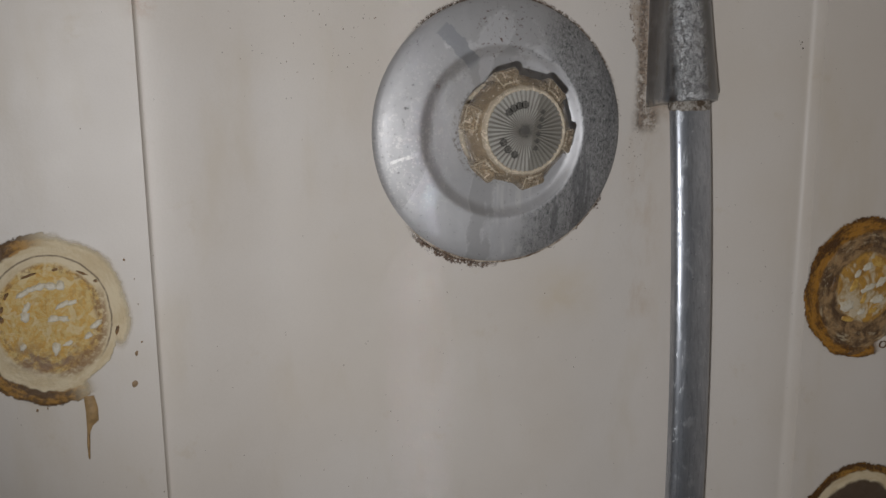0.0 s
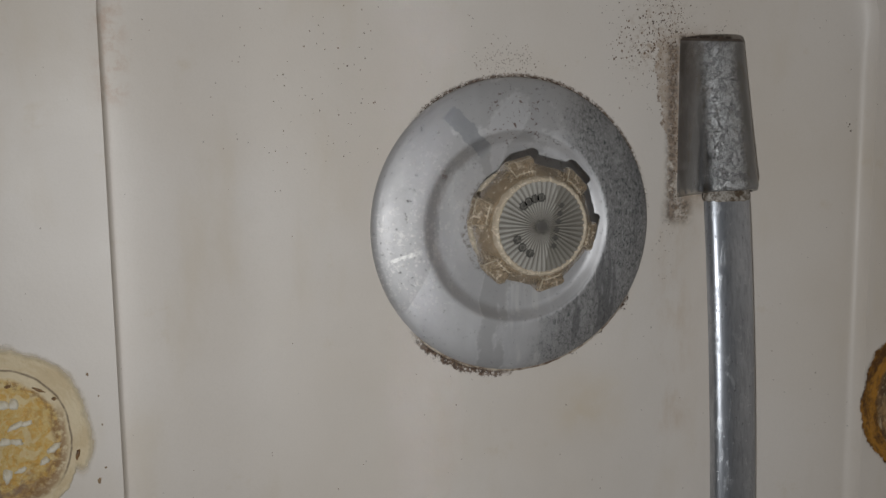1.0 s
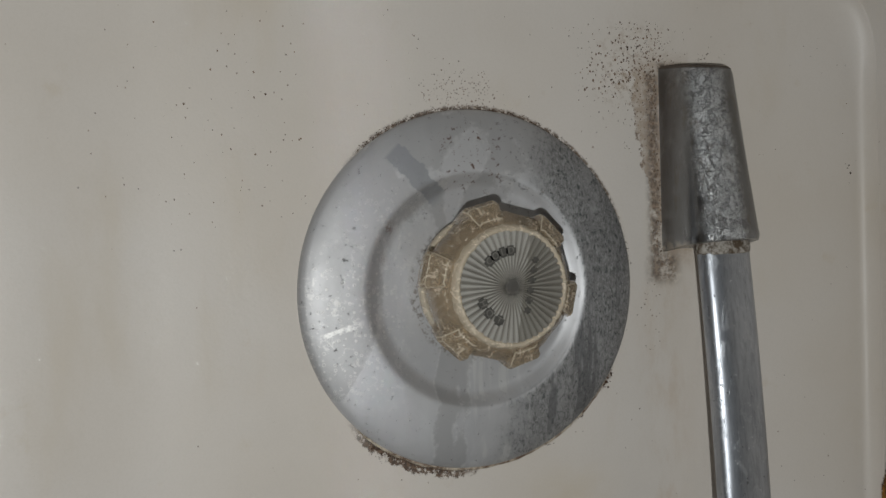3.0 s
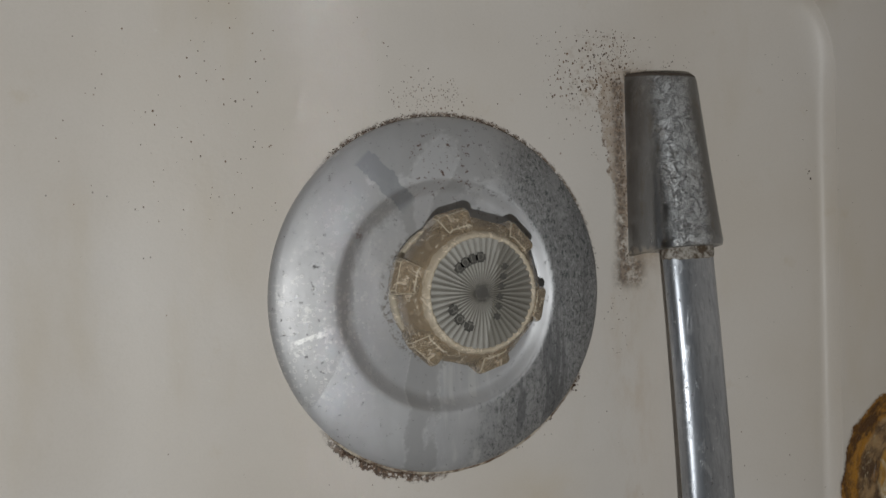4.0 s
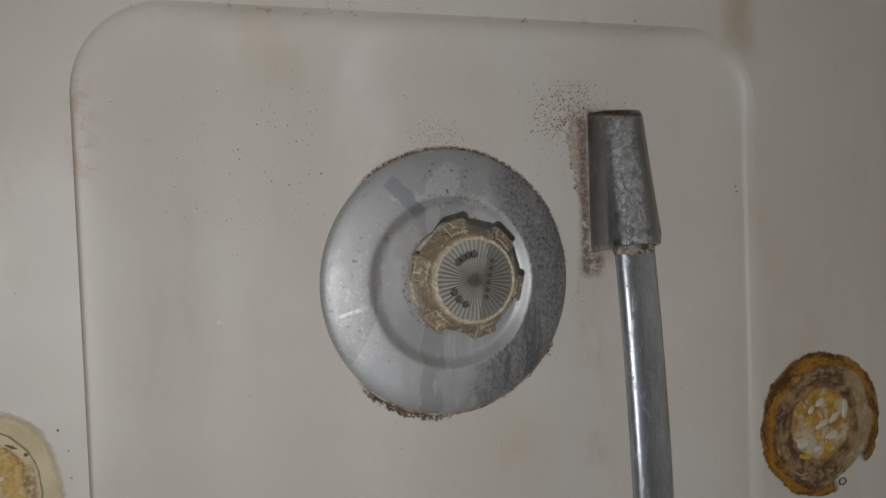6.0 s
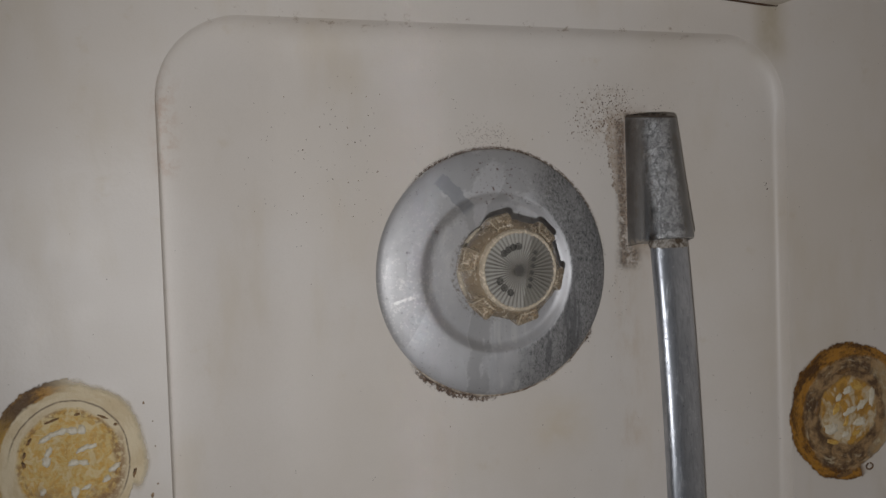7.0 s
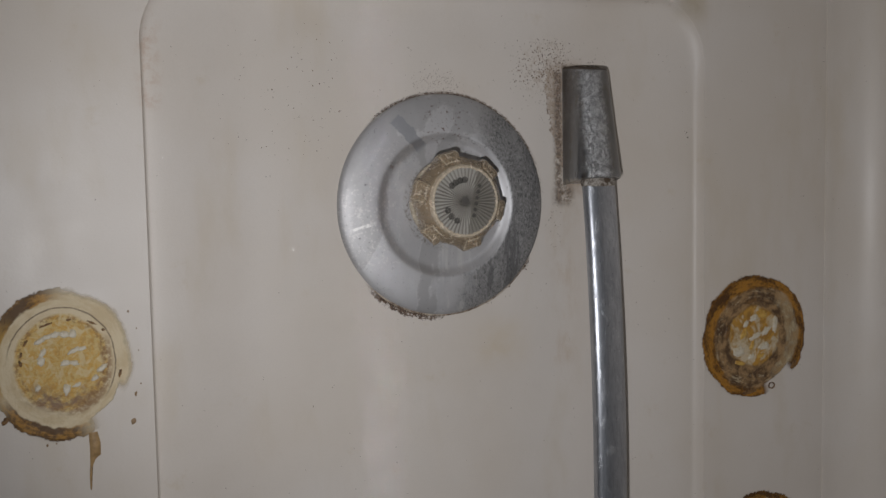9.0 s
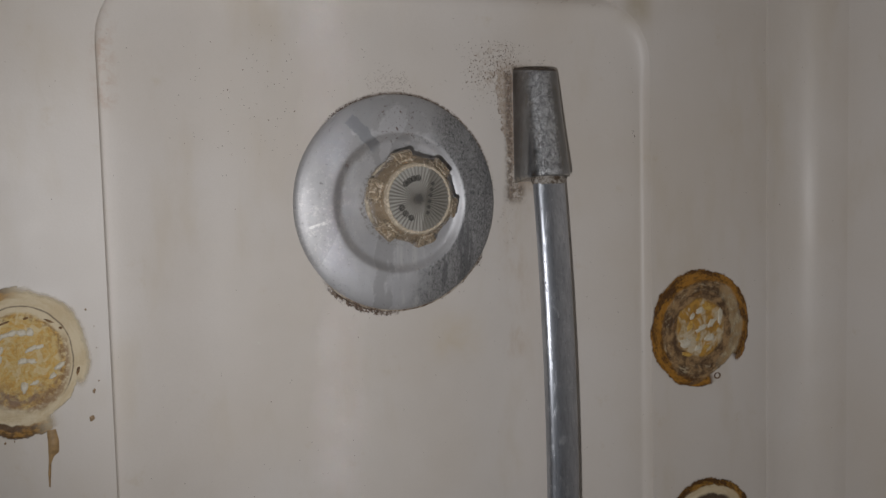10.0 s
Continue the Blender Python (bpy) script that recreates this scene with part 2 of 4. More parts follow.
    # scale round the knob's foot
    crusty = g.mul(g.mul(g.step(pr, 0.0375, 0.0340), g.step(x, 0.012, -0.012)), g.step(g.noise(420, 5, 0.75), 0.50, 0.58))
    colour = g.mix(g.mul(crusty, 0.7), colour, (0.17, 0.14, 0.11))
    # a wiped patch with a tail, upper left
    a, b = g.add(x, 0.034), g.sub(z, 0.0605)
    along, across = g.add(g.mul(a, 0.70), g.mul(b, -0.71)), g.add(g.mul(a, 0.71), g.mul(b, 0.70))
    wiped = g.mul(g.inv(g.step(g.add(g.m("ABSOLUTE", g.add(across, g.mul(g.sub(g.noise(150, 3), 0.5), 0.009))), g.mul(along, 0.05)), 0.0046, 0.0054)), g.mul(g.step(along, -0.0135, -0.0115), g.step(along, 0.024, 0.018)))
    colour = g.mix(g.mul(wiped, 0.8), colour, (0.29, 0.295, 0.31))
    wet = g.add(0.47, g.add(g.mul(g.step(haze, 0.3, 0.7), 0.10), g.mul(g.step(streak, 0.45, 0.7), 0.08)))
    wet = g.sub(g.add(wet, g.mul(pit, 0.16)), g.mul(side, 0.10))
    wet = g.sub(wet, g.mul(g.inv(flange), 0.10))
    nrm = g.bump(g.add(g.add(pit, g.mul(g.mul(drop, wash), 0.3)), g.mul(g.mul(side, etch), 2.6)), 0.00018, 0.8)
    nrm = g.bump(g.noise(45, 3), 0.0006, 0.25, nrm)
    return g.done(Base_Color=colour, Metallic=0.50, Roughness=wet, Normal=nrm)


def bracket_material():
    g = Graph("pitted_chrome_bracket")
    x, y, z = g.xyz()
    wander = g.mul(g.sub(g.noise(90, 4), 0.5), 0.010)
    front = g.inv(g.step(g.m("ABSOLUTE", g.add(g.add(x, 0.0055), wander)), 0.0060, 0.0135))
    haze = g.noise(60, 6, 0.65, g.scaled((1, 1, 0.3)))
    warped = g.node("ShaderNodeVectorMath", operation="ADD")
    ripple = g.node("ShaderNodeVectorMath", operation="SCALE")
    turb = g.node("ShaderNodeTexNoise")
    turb.inputs["Scale"].default_value, turb.inputs["Detail"].default_value = 190, 6
    g.put(turb.inputs["Vector"], g.co)
    g.put(ripple.inputs[0], turb.outputs["Color"])
    ripple.inputs["Scale"].default_value = 0.009
    g.put(warped.inputs[0], g.co)
    g.put(warped.inputs[1], ripple.outputs[0])
    seam = g.cells(330, warped.outputs[0], "DISTANCE_TO_EDGE")[0]
    lift = g.noise(230, 6, 0.75, warped.outputs[0], 0.8)
    flaked = g.mul(front, g.step(lift, 0.36, 0.50))
    colour = g.mix(g.step(haze, 0.35, 0.7), (0.29, 0.295, 0.305), (0.225, 0.225, 0.225))
    # pitted flakes down the front, the torch's highlight put into their pale colour
    colour = g.mix(g.mul(flaked, 0.85), colour, g.mix(g.step(lift, 0.44, 0.62), (0.36, 0.36, 0.36), (0.66, 0.665, 0.67)))
    colour = g.mix(g.mul(g.mul(front, g.step(seam, 0.07, 0.01)), 0.35), colour, (0.12, 0.085, 0.08))
    film = g.mul(g.step(g.noise(120, 5, 0.7, g.scaled((1, 1, 0.4))), 0.52, 0.66), 0.4)
    colour = g.mix(film, colour, (0.21, 0.175, 0.135))
    crust = g.mul(g.step(g.noise(480, 5, 0.75), 0.60, 0.68), 0.7)
    colour = g.mix(crust, colour, (0.13, 0.105, 0.08))
    top = g.step(g.sub(z, g.mul(y, 0.12)), 0.4184, 0.4194)
    colour = g.mix(g.mul(top, 0.9), colour, (0.07, 0.045, 0.028))
    foot = g.mul(g.step(z, 0.3265, 0.3225), g.step(g.noise(160, 5, 0.7), 0.40, 0.56))
    colour = g.mix(g.mul(foot, 0.6), colour, (0.62, 0.57, 0.50))
    rough = g.add(0.27, g.add(g.mul(g.step(haze, 0.35, 0.7), 0.08), g.mul(flaked, 0.16)))
    nrm = g.bump(g.add(g.mul(flaked, lift), g.add(g.mul(g.mul(front, g.step(seam, 0.0, 0.09)), 0.35), g.mul(crust, 0.3))), 0.0008, 0.6)
    dull = g.m("MAXIMUM", g.mul(top, 0.9), g.m("MAXIMUM", g.mul(crust, 0.7), g.mul(flaked, 0.25)))
    return g.done(Base_Color=colour, Metallic=g.inv(dull), Roughness=g.add(rough, g.mul(top, 0.4)), Normal=nrm)


def bar_material():
    g = Graph("worn_chrome_bar")
    haze = g.noise(60, 6, 0.65, g.scaled((1, 1, 0.3)))
    colour = g.mix(g.step(haze, 0.35, 0.7), (0.45, 0.465, 0.50), (0.35, 0.363, 0.392))
    lines = g.noise(620, 4, 0.7, g.scaled((1, 1, 0.10)))
    colour = g.mix(g.mul(g.step(lines, 0.48, 0.62), 0.35), colour, (0.20, 0.208, 0.227))
    blots = g.step(g.noise(150, 6, 0.72, g.scaled((1, 1, 0.5)), 0.6), 0.54, 0.62)
    colour = g.mix(g.mul(blots, 0.35), colour, (0.60, 0.61, 0.62))
    specks = g.step(g.noise(420, 5, 0.75), 0.62, 0.68)
    colour = g.mix(g.mul(specks, 0.7), colour, (0.70, 0.70, 0.70))
    dots = g.step(g.noise(360, 4, 0.7, g.scaled((1, 1, 0.7), (3, 1, 2))), 0.64, 0.70)
    colour = g.mix(g.mul(dots, 0.7), colour, (0.12, 0.115, 0.11))
    rough = g.add(g.add(0.29, g.mul(g.step(haze, 0.35, 0.7), 0.10)), g.mul(blots, 0.10))
    nrm = g.bump(g.add(g.mul(blots, 0.5), g.add(specks, dots)), 0.00025, 0.4)
    return g.done(Base_Color=colour, Metallic=g.sub(0.85, g.mul(specks, 0.5)), Roughness=rough, Normal=nrm)


def acrylic_material(name, tone, clear, rough):
    g = Graph(name)
    scum = g.step(g.noise(170, 6, 0.78, warp=0.8), 0.50, 0.64)
    c = g.mix(g.mul(scum, 0.7), tone, (0.74, 0.64, 0.51))
    see = g.mul(clear, g.inv(g.mul(scum, 0.55)))
    return g.done(Base_Color=c, Roughness=g.add(rough, g.mul(scum, 0.3)), Transmission_Weight=see, IOR=1.49, Normal=g.bump(g.noise(200, 6, 0.75, warp=0.6), 0.0014, 0.8))


def mottled_material(name, dark, light, scale, rough):
    g = Graph(name)
    n = g.add(g.mul(g.noise(scale, 5, 0.7, warp=0.5), 0.7), g.mul(g.noise(scale * 4, 3, 0.6), 0.3))
    return g.done(Base_Color=g.mix(g.step(n, 0.40, 0.60), dark, light), Roughness=rough, Normal=g.bump(n, 0.0005, 0.7))


def insert_material():
    g = Graph("clouded_silver_insert")
    x, y, z = g.xyz()
    r = g.m("SQRT", g.add(g.mul(x, x), g.mul(z, z)))
    c = g.mix(g.step(g.noise(120, 4), 0.35, 0.7), (0.44, 0.415, 0.37), (0.34, 0.315, 0.275))
    # ridge highlights and groove shade put into the colour by height
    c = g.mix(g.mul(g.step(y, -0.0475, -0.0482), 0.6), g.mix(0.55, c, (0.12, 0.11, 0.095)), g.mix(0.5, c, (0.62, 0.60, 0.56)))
    # darker to the right of a slanted line
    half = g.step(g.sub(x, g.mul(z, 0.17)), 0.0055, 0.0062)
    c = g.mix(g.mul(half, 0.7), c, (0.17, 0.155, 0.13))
    hub = g.inv(g.step(g.add(r, g.mul(g.noise(700, 2), 0.005)), 0.0045, 0.0085))
    c = g.mix(g.mul(hub, 0.85), c, (0.06, 0.055, 0.05))
    return g.done(Base_Color=c, Metallic=0.12, Roughness=0.42, Coat_Weight=0.25, Coat_Roughness=0.3)


def plain_material(name, colour, rough, metal=0.0):
    g = Graph(name)
    c = g.mix(g.step(g.noise(300, 4), 0.35, 0.7), colour, tuple(v * 0.7 for v in colour))
    return g.done(Base_Color=c, Roughness=rough, Metallic=metal, Normal=g.bump(g.noise(500, 3), 0.0003, 0.4))


def residue_material(name, kind, size):
    """Adhesive rings left by a removed flange: amber middle, cream and brown rings."""
    g = Graph(name)
    x, y, z = g.xyz()
    u, v = g.m("DIVIDE", x, size[0]), g.m("DIVIDE", z, size[1])
    r0 = g.m("SQRT", g.add(g.mul(u, u), g.mul(v, v)))
    # coordinates that run round the middle, so that smears follow the rings
    polar = g.node("ShaderNodeCombineXYZ")
    safe = g.m("MAXIMUM", r0, 0.05)
    for socket, value in zip(polar.inputs, (g.m("DIVIDE", u, safe), g.m("DIVIDE", v, safe), g.mul(r0, 3.6))):
        g.put(socket, value)
    swirl = g.noise(2.2, 5, 0.65, polar.outputs[0])
    swirl2 = g.noise(5.0, 5, 0.7, polar.outputs[0])
    wob, fine, mott = g.noise(45, 4, 0.6), g.noise(330, 5, 0.7), g.noise(110, 5, 0.65, warp=0.5)
    r = g.add(r0, g.add(g.mul(g.sub(wob, 0.5), 0.17), g.mul(g.sub(fine, 0.5), 0.035)))
    amber = g.mix(g.step(swirl2, 0.35, 0.65), (0.57, 0.33, 0.075), (0.60, 0.45, 0.19))
    amber = g.mix(g.mul(g.step(mott, 0.5, 0.68), 0.4), amber, (0.43, 0.245, 0.06))
    cream = g.mix(g.step(swirl, 0.4, 0.65), (0.66, 0.55, 0.37), (0.58, 0.46, 0.285))
    brown = g.mix(g.step(g.add(g.mul(swirl, 0.65), g.mul(fine, 0.35)), 0.45, 0.60), (0.085, 0.037, 0.008), (0.37, 0.185, 0.030))
    band = lambda lo, hi, s=0.03: g.mul(g.step(r, lo - s, lo + s), g.step(r, hi + s, hi - s))
    if kind == "pale":
        smudge = g.noise(120, 4, 0.6, warp=0.9)
        middle = g.mix(g.mul(g.step(smudge, 0.52, 0.60), 0.6), amber, (0.66, 0.55, 0.33))
        middle = g.mix(g.mul(g.step(smudge, 0.44, 0.36), 0.4), middle, (0.38, 0.21, 0.045))
        c = g.mix(g.step(r, 0.60, 0.66), middle, cream)
        grey = g.mul(band(0.40, 0.66, 0.06), g.mul(g.toward(u, v, r0, 265, 42, 20), g.step(g.add(g.mul(swirl, 0.5), g.mul(mott, 0.5)), 0.40, 0.56)))
        c = g.mix(g.mul(grey, 0.9), c, (0.23, 0.145, 0.095))
        crumb = g.mul(band(0.54, 0.70), g.mul(g.toward(u, v, r0, 330, 52), g.step(fine, 0.36, 0.56)))
        c = g.mix(g.mul(crumb, 0.75), c, (0.27, 0.155, 0.065))
        c = g.mix(g.mul(band(0.56, 0.64, 0.02), g.mul(g.step(fine, 0.48, 0.60), 0.7)), c, (0.25, 0.135, 0.05))
        line = g.mul(g.inv(g.step(g.m("ABSOLUTE", g.sub(g.add(r0, g.mul(g.sub(wob, 0.5), 0.06)), 0.73)), 0.004, 0.016)), g.toward(u, v, r0, 65, 100))
        c = g.mix(g.mul(line, g.step(fine, 0.25, 0.55, 0.2, 0.8)), c, (0.13, 0.085, 0.05))
        edge = g.mul(g.step(r, 0.83, 0.86), g.m("MAXIMUM", g.toward(u, v, r0, 150, 52), g.toward(u, v, r0, 250, 36)))
        gold = g.mul(g.toward(u, v, r0, 176, 26, 18), g.step(swirl2, 0.36, 0.56))
        c = g.mix(g.mul(edge, 0.95), c, g.mix(g.mul(gold, 0.85), brown, (0.43, 0.255, 0.045)))
        keep = g.inv(g.mul(g.step(r, 0.88, 0.99), g.inv(g.m("MAXIMUM", g.toward(u, v, r0, 150, 60), g.toward(u, v, r0, 250, 44)))))
        gone = g.mul(g.toward(u, v, r0, 316, 20, 6), g.step(r, 0.80, 0.84))
        keep = g.mul(keep, g.inv(gone))
    elif kind == "dark":
        soft_blot = g.noise(46, 4, 0.6, warp=0.7)
        middle = g.mix(g.step(soft_blot, 0.46, 0.54), g.mix(g.step(mott, 0.4, 0.6), (0.50, 0.27, 0.05), (0.33, 0.175, 0.04)), g.mix(g.step(mott, 0.42, 0.62), (0.58, 0.48, 0.33), (0.42, 0.28, 0.12)))
        murk = g.mix(g.step(g.add(g.mul(swirl, 0.5), g.mul(mott, 0.5)), 0.42, 0.60), (0.095, 0.053, 0.026), (0.36, 0.225, 0.105))
        c = g.mix(g.step(r, 0.46, 0.52), middle, murk)
        c = g.mix(g.mul(band(0.64, 0.85), g.m("MAXIMUM", g.mul(g.toward(u, v, r0, -5, 52), g.step(swirl2, 0.62, 0.42, 0.35, 0.9)), g.mul(g.step(swirl2, 0.52, 0.62), 0.7))), c, g.mix(g.step(mott, 0.4, 0.62), (0.52, 0.43, 0.28), (0.36, 0.25, 0.125)))
        rim = g.mix(g.step(g.add(g.mul(swirl, 0.55), g.add(g.mul(swirl2, 0.2), g.mul(fine, 0.25))), 0.42, 0.57), (0.085, 0.036, 0.008), (0.38, 0.175, 0.024))
        c = g.mix(g.step(g.add(r, g.mul(g.toward(u, v, r0, 150, 70, 30), 0.10)), 0.84, 0.90), c, rim)
        keep = g.inv(g.mul(g.toward(u, v, r0, 303, 19, 5), g.step(r, 0.80, 0.84)))
    else:
        c = g.mix(g.step(r, 0.70, 0.76), (0.085, 0.055, 0.035), cream)
        c = g.mix(g.step(r, 0.86, 0.90), c, brown)
        keep = 1.0
    alpha = g.mul(keep, g.step(g.add(r, g.mul(g.sub(fine, 0.5), 0.07)), 1.015, 0.985))
    nrm = g.bump(g.add(fine, g.add(swirl2, g.mul(mott, 1.5))), 0.0009, 0.7)
    return g.done(Base_Color=c, Roughness=0.42, Specular_IOR_Level=0.3, Alpha=alpha, Normal=nrm)


WALL = wall_material()
PLAIN = plain_wall_material("plain_wall", (0.46, 0.445, 0.425))
PLATE_METAL = plate_material()
CHROME_BAR = bar_material()
CHROME_BRACKET = bracket_material()
ACRYLIC = acrylic_material("yellowed_acrylic", (0.78, 0.62, 0.43), 0.74, 0.07)
ACRYLIC_RIM = acrylic_material("scummed_acrylic_rim", (0.78, 0.66, 0.50), 0.35, 0.15)
ACRYLIC_EDGE = acrylic_material("scuffed_acrylic_edge", (0.92, 0.80, 0.62), 0.5, 0.12)
CORE = mottled_material("brown_knob_core", (0.22, 0.13, 0.06), (0.55, 0.42, 0.27), 130, 0.45)
INSERT = insert_material()
DARK_LETTER = plain_material("black_letter_ground", (0.085, 0.079, 0.070), 0.4)
PALE_LETTER = plain_material("pale_letter", (0.20, 0.187, 0.165), 0.4)
SPECK = mottled_material("mould_speck", (0.085, 0.058, 0.040), (0.23, 0.155, 0.105), 150, 0.9)
GRIME = plain_material("brown_grime", (0.075, 0.040, 0.021), 0.9)
RIM_BEAD = mottled_material("rim_sealant", (0.10, 0.055, 0.03), (0.50, 0.43, 0.34), 120, 0.6)
FLAKE = mottled_material("white_glue_flake", (0.52, 0.44, 0.30), (0.66, 0.61, 0.51), 160, 0.6)
AMBER_FLAKE = mottled_material("amber_glue_flake", (0.42, 0.22, 0.035), (0.62, 0.40, 0.10), 160, 0.4)
BROWN_FLAKE = mottled_material("brown_glue_flake", (0.065, 0.032, 0.012), (0.24, 0.125, 0.04), 200, 0.5)
CAULK = mottled_material("old_sealant", (0.085, 0.058, 0.036), (0.40, 0.37, 0.33), 190, 0.5)


# ---- mesh helpers ----
def mesh_of(name, bm, smooth=True):
    bmesh.ops.recalc_face_normals(bm, faces=bm.faces)
    me = bpy.data.meshes.new(name)
    bm.to_mesh(me)
    bm.free()
    for p in me.polygons:
        p.use_smooth = smooth
    return me


def part(name, bm, material, parent=None, label="", smooth=True, at=(0, 0, 0)):
    me = mesh_of(name, bm, smooth)
    me.materials.append(material)
    ob = new(name, me)
    ob.parent = parent
    ob.location = at
    if label:
        tagged(ob, label)
    return ob


def loops(bm, rings, close=True, cap_first=False, cap_last=False):
    """Skin rings of equal length; each ring is closed when close is set."""
    vs = [[bm.verts.new(p) for p in ring] for ring in rings]
    n = len(vs[0])
    for a, b in zip(vs, vs[1:]):
        for i in range(n if close else n - 1):
            j = (i + 1) % n
            bm.faces.new((a[i], a[j], b[j], b[i]))
    if cap_first:
        bm.faces.new(vs[0])
    if cap_last:
        bm.faces.new(vs[-1])
    return vs


def lathe(profile, count=96, radius=None):
    """Turn (radius, y) round the y axis. radius(angle, r, y) may change the radius."""
    bm = bmesh.new()
    rings = []
    for r, y in profile:
        ring = []
        for i in range(count):
            a = 2 * math.pi * i / count
            q = radius(a, r, y) if radius else r
            ring.append((q * math.cos(a), y, q * math.sin(a)))
        rings.append(ring)
    loops(bm, rings, True, False, True)
    return bm


def slab(x0, x1, y0, y1, z0, z1):
    bm = bmesh.new()
    bmesh.ops.create_cube(bm, size=1, matrix=Matrix.LocRotScale(((x0 + x1) / 2, (y0 + y1) / 2, (z0 + z1) / 2), None, (x1 - x0, y1 - y0, z1 - z0)))
    return bm


# ---- the surround ----
def rounded(x0, x1, z0, z1, r, n=16, m=36):
    """Outline of a rounded rectangle from the lower right corner, anticlockwise: n steps a corner, m a side."""
    corners = ((x1 - r, z0 + r, -90), (x1 - r, z1 - r, 0), (x0 + r, z1 - r, 90), (x0 + r, z0 + r, 180))
    out = []
    for cx, cz, a0 in corners:
        for i in range(n + 1):
            a = radians(a0 + 90 * i / n)
            out.append((cx + r * math.cos(a), cz + r * math.sin(a)))
    full = []
    for k in range(4):
        arc = out[k * (n + 1):(k + 1) * (n + 1)]
        a, b = arc[-1], out[((k + 1) * (n + 1)) % len(out)]
        full += arc + [(a[0] + (b[0] - a[0]) * i / m, a[1] + (b[1] - a[1]) * i / m) for i in range(1, m)]
    return full


def square(x0, x1, z0, z1, box, r, n=16, m=36):
    """Outline of a rectangle, point for point beside rounded(*box, r)."""
    bx0, bx1, bz0, bz1 = box
    stops = (((bx1 - r, z0), (x1, z0), (x1, bz0 + r)), ((x1, bz1 - r), (x1, z1), (bx1 - r, z1)),
             ((bx0 + r, z1), (x0, z1), (x0, bz1 - r)), ((x0, bz0 + r), (x0, z0), (bx0 + r, z0)))
    full = []
    for k in range(4):
        a, c, b = stops[k]
        h = n // 2
        full += [(a[0] + (c[0] - a[0]) * i / h, a[1] + (c[1] - a[1]) * i / h) for i in range(h)]
        full += [(c[0] + (b[0] - c[0]) * i / h, c[1] + (b[1] - c[1]) * i / h) for i in range(h + 1)]
        d = stops[(k + 1) % 4][0]
        full += [(b[0] + (d[0] - b[0]) * i / m, b[1] + (d[1] - b[1]) * i / m) for i in range(1, m)]
    return full


FACE = -0.02            # the frame stands this far in front of the recessed panel
OUTER = (-0.2335, 0.2470, 0.30, 1.2765)
INNER = (-0.2310, 0.2405, 0.33, 1.2420)


def rise(x):
    """How far the panel bows forward beside its upright edges."""
    u = min(1.0, max(0.0, (-0.150 - x) / 0.080))
    v = min(1.0, max(0.0, (x - 0.154) / 0.086))
    return 0.0148 * u * u * (3 - 2 * u) + 0.0105 * v * v * (3 - 2 * v)


def end_wall():
    bm = bmesh.new()
    a, b = rounded(*OUTER, 0.056), rounded(*INNER, 0.044)
    far = square(-1.0, 0.388, 0.0, 2.3, OUTER, 0.056)
    x0, x1, z0, z1 = OUTER
    edge = rounded(x0 - 0.003, x1 + 0.003, z0 - 0.003, z1 + 0.003, 0.059)
    x0, x1, z0, z1 = INNER
    rings = [[(x, FACE, z) for x, z in far], [(x, FACE, z) for x, z in edge]]
    soft_edge = (0.0, 0.0005, 0.0018, 0.0040, 0.0072, 0.0110, 0.0144, 0.0168, 0.0184, 0.0195, 0.02)
    steep_edge = (0.0, 0.0012, 0.0040, 0.0082, 0.0122, 0.0158, 0.0178, 0.0189, 0.0195, 0.0198, 0.02)
    for u, soft, steep in zip((0.0, 0.015, 0.035, 0.07, 0.14, 0.26, 0.4, 0.55, 0.7, 0.85, 1.0), soft_edge, steep_edge):
        ring = []
        for p, q in zip(a, b):
            top = min(1.0, max(0.0, (q[1] - 1.210) / 0.030))
            d = soft + (steep - soft) * top
            ring.append((p[0] + (q[0] - p[0]) * u, FACE + d * (1 - rise(q[0]) / 0.02), p[1] + (q[1] - p[1]) * u))
        rings.append(ring)
    for inset in (0.0015, 0.005, 0.010, 0.018, 0.027, 0.036, 0.046, 0.056, 0.068, 0.082):
        rings.append([(x, -rise(x), z) for x, z in rounded(x0 + inset, x1 - inset, z0 + inset, z1 - inset, max(0.006, 0.044 - inset))])
    loops(bm, rings, True, False, True)
    # the shallow groove and the cove into the side wall
    cove = [(0.388, FACE), (0.3886, FACE + 0.0012), (0.3896, FACE + 0.0012), (0.3902, FACE - 0.0004)]
    for i in range(13):
        t = radians(90 * i / 12)
        cove.append((0.391 + 0.05 * math.sin(t), FACE - 0.0006 - 0.05 * (1 - math.cos(t))))
    cove += [(0.441, -0.0725), (0.4395, -0.0735), (0.4395, -0.0745), (0.441, -0.078), (0.441, -1.7)]
    loops(bm, [[(x, y, 0.0) for x, y in cove], [(x, y, 2.3) for x, y in cove]], False)
    bmesh.ops.dissolve_degenerate(bm, dist=1e-6, edges=bm.edges)
    return bm


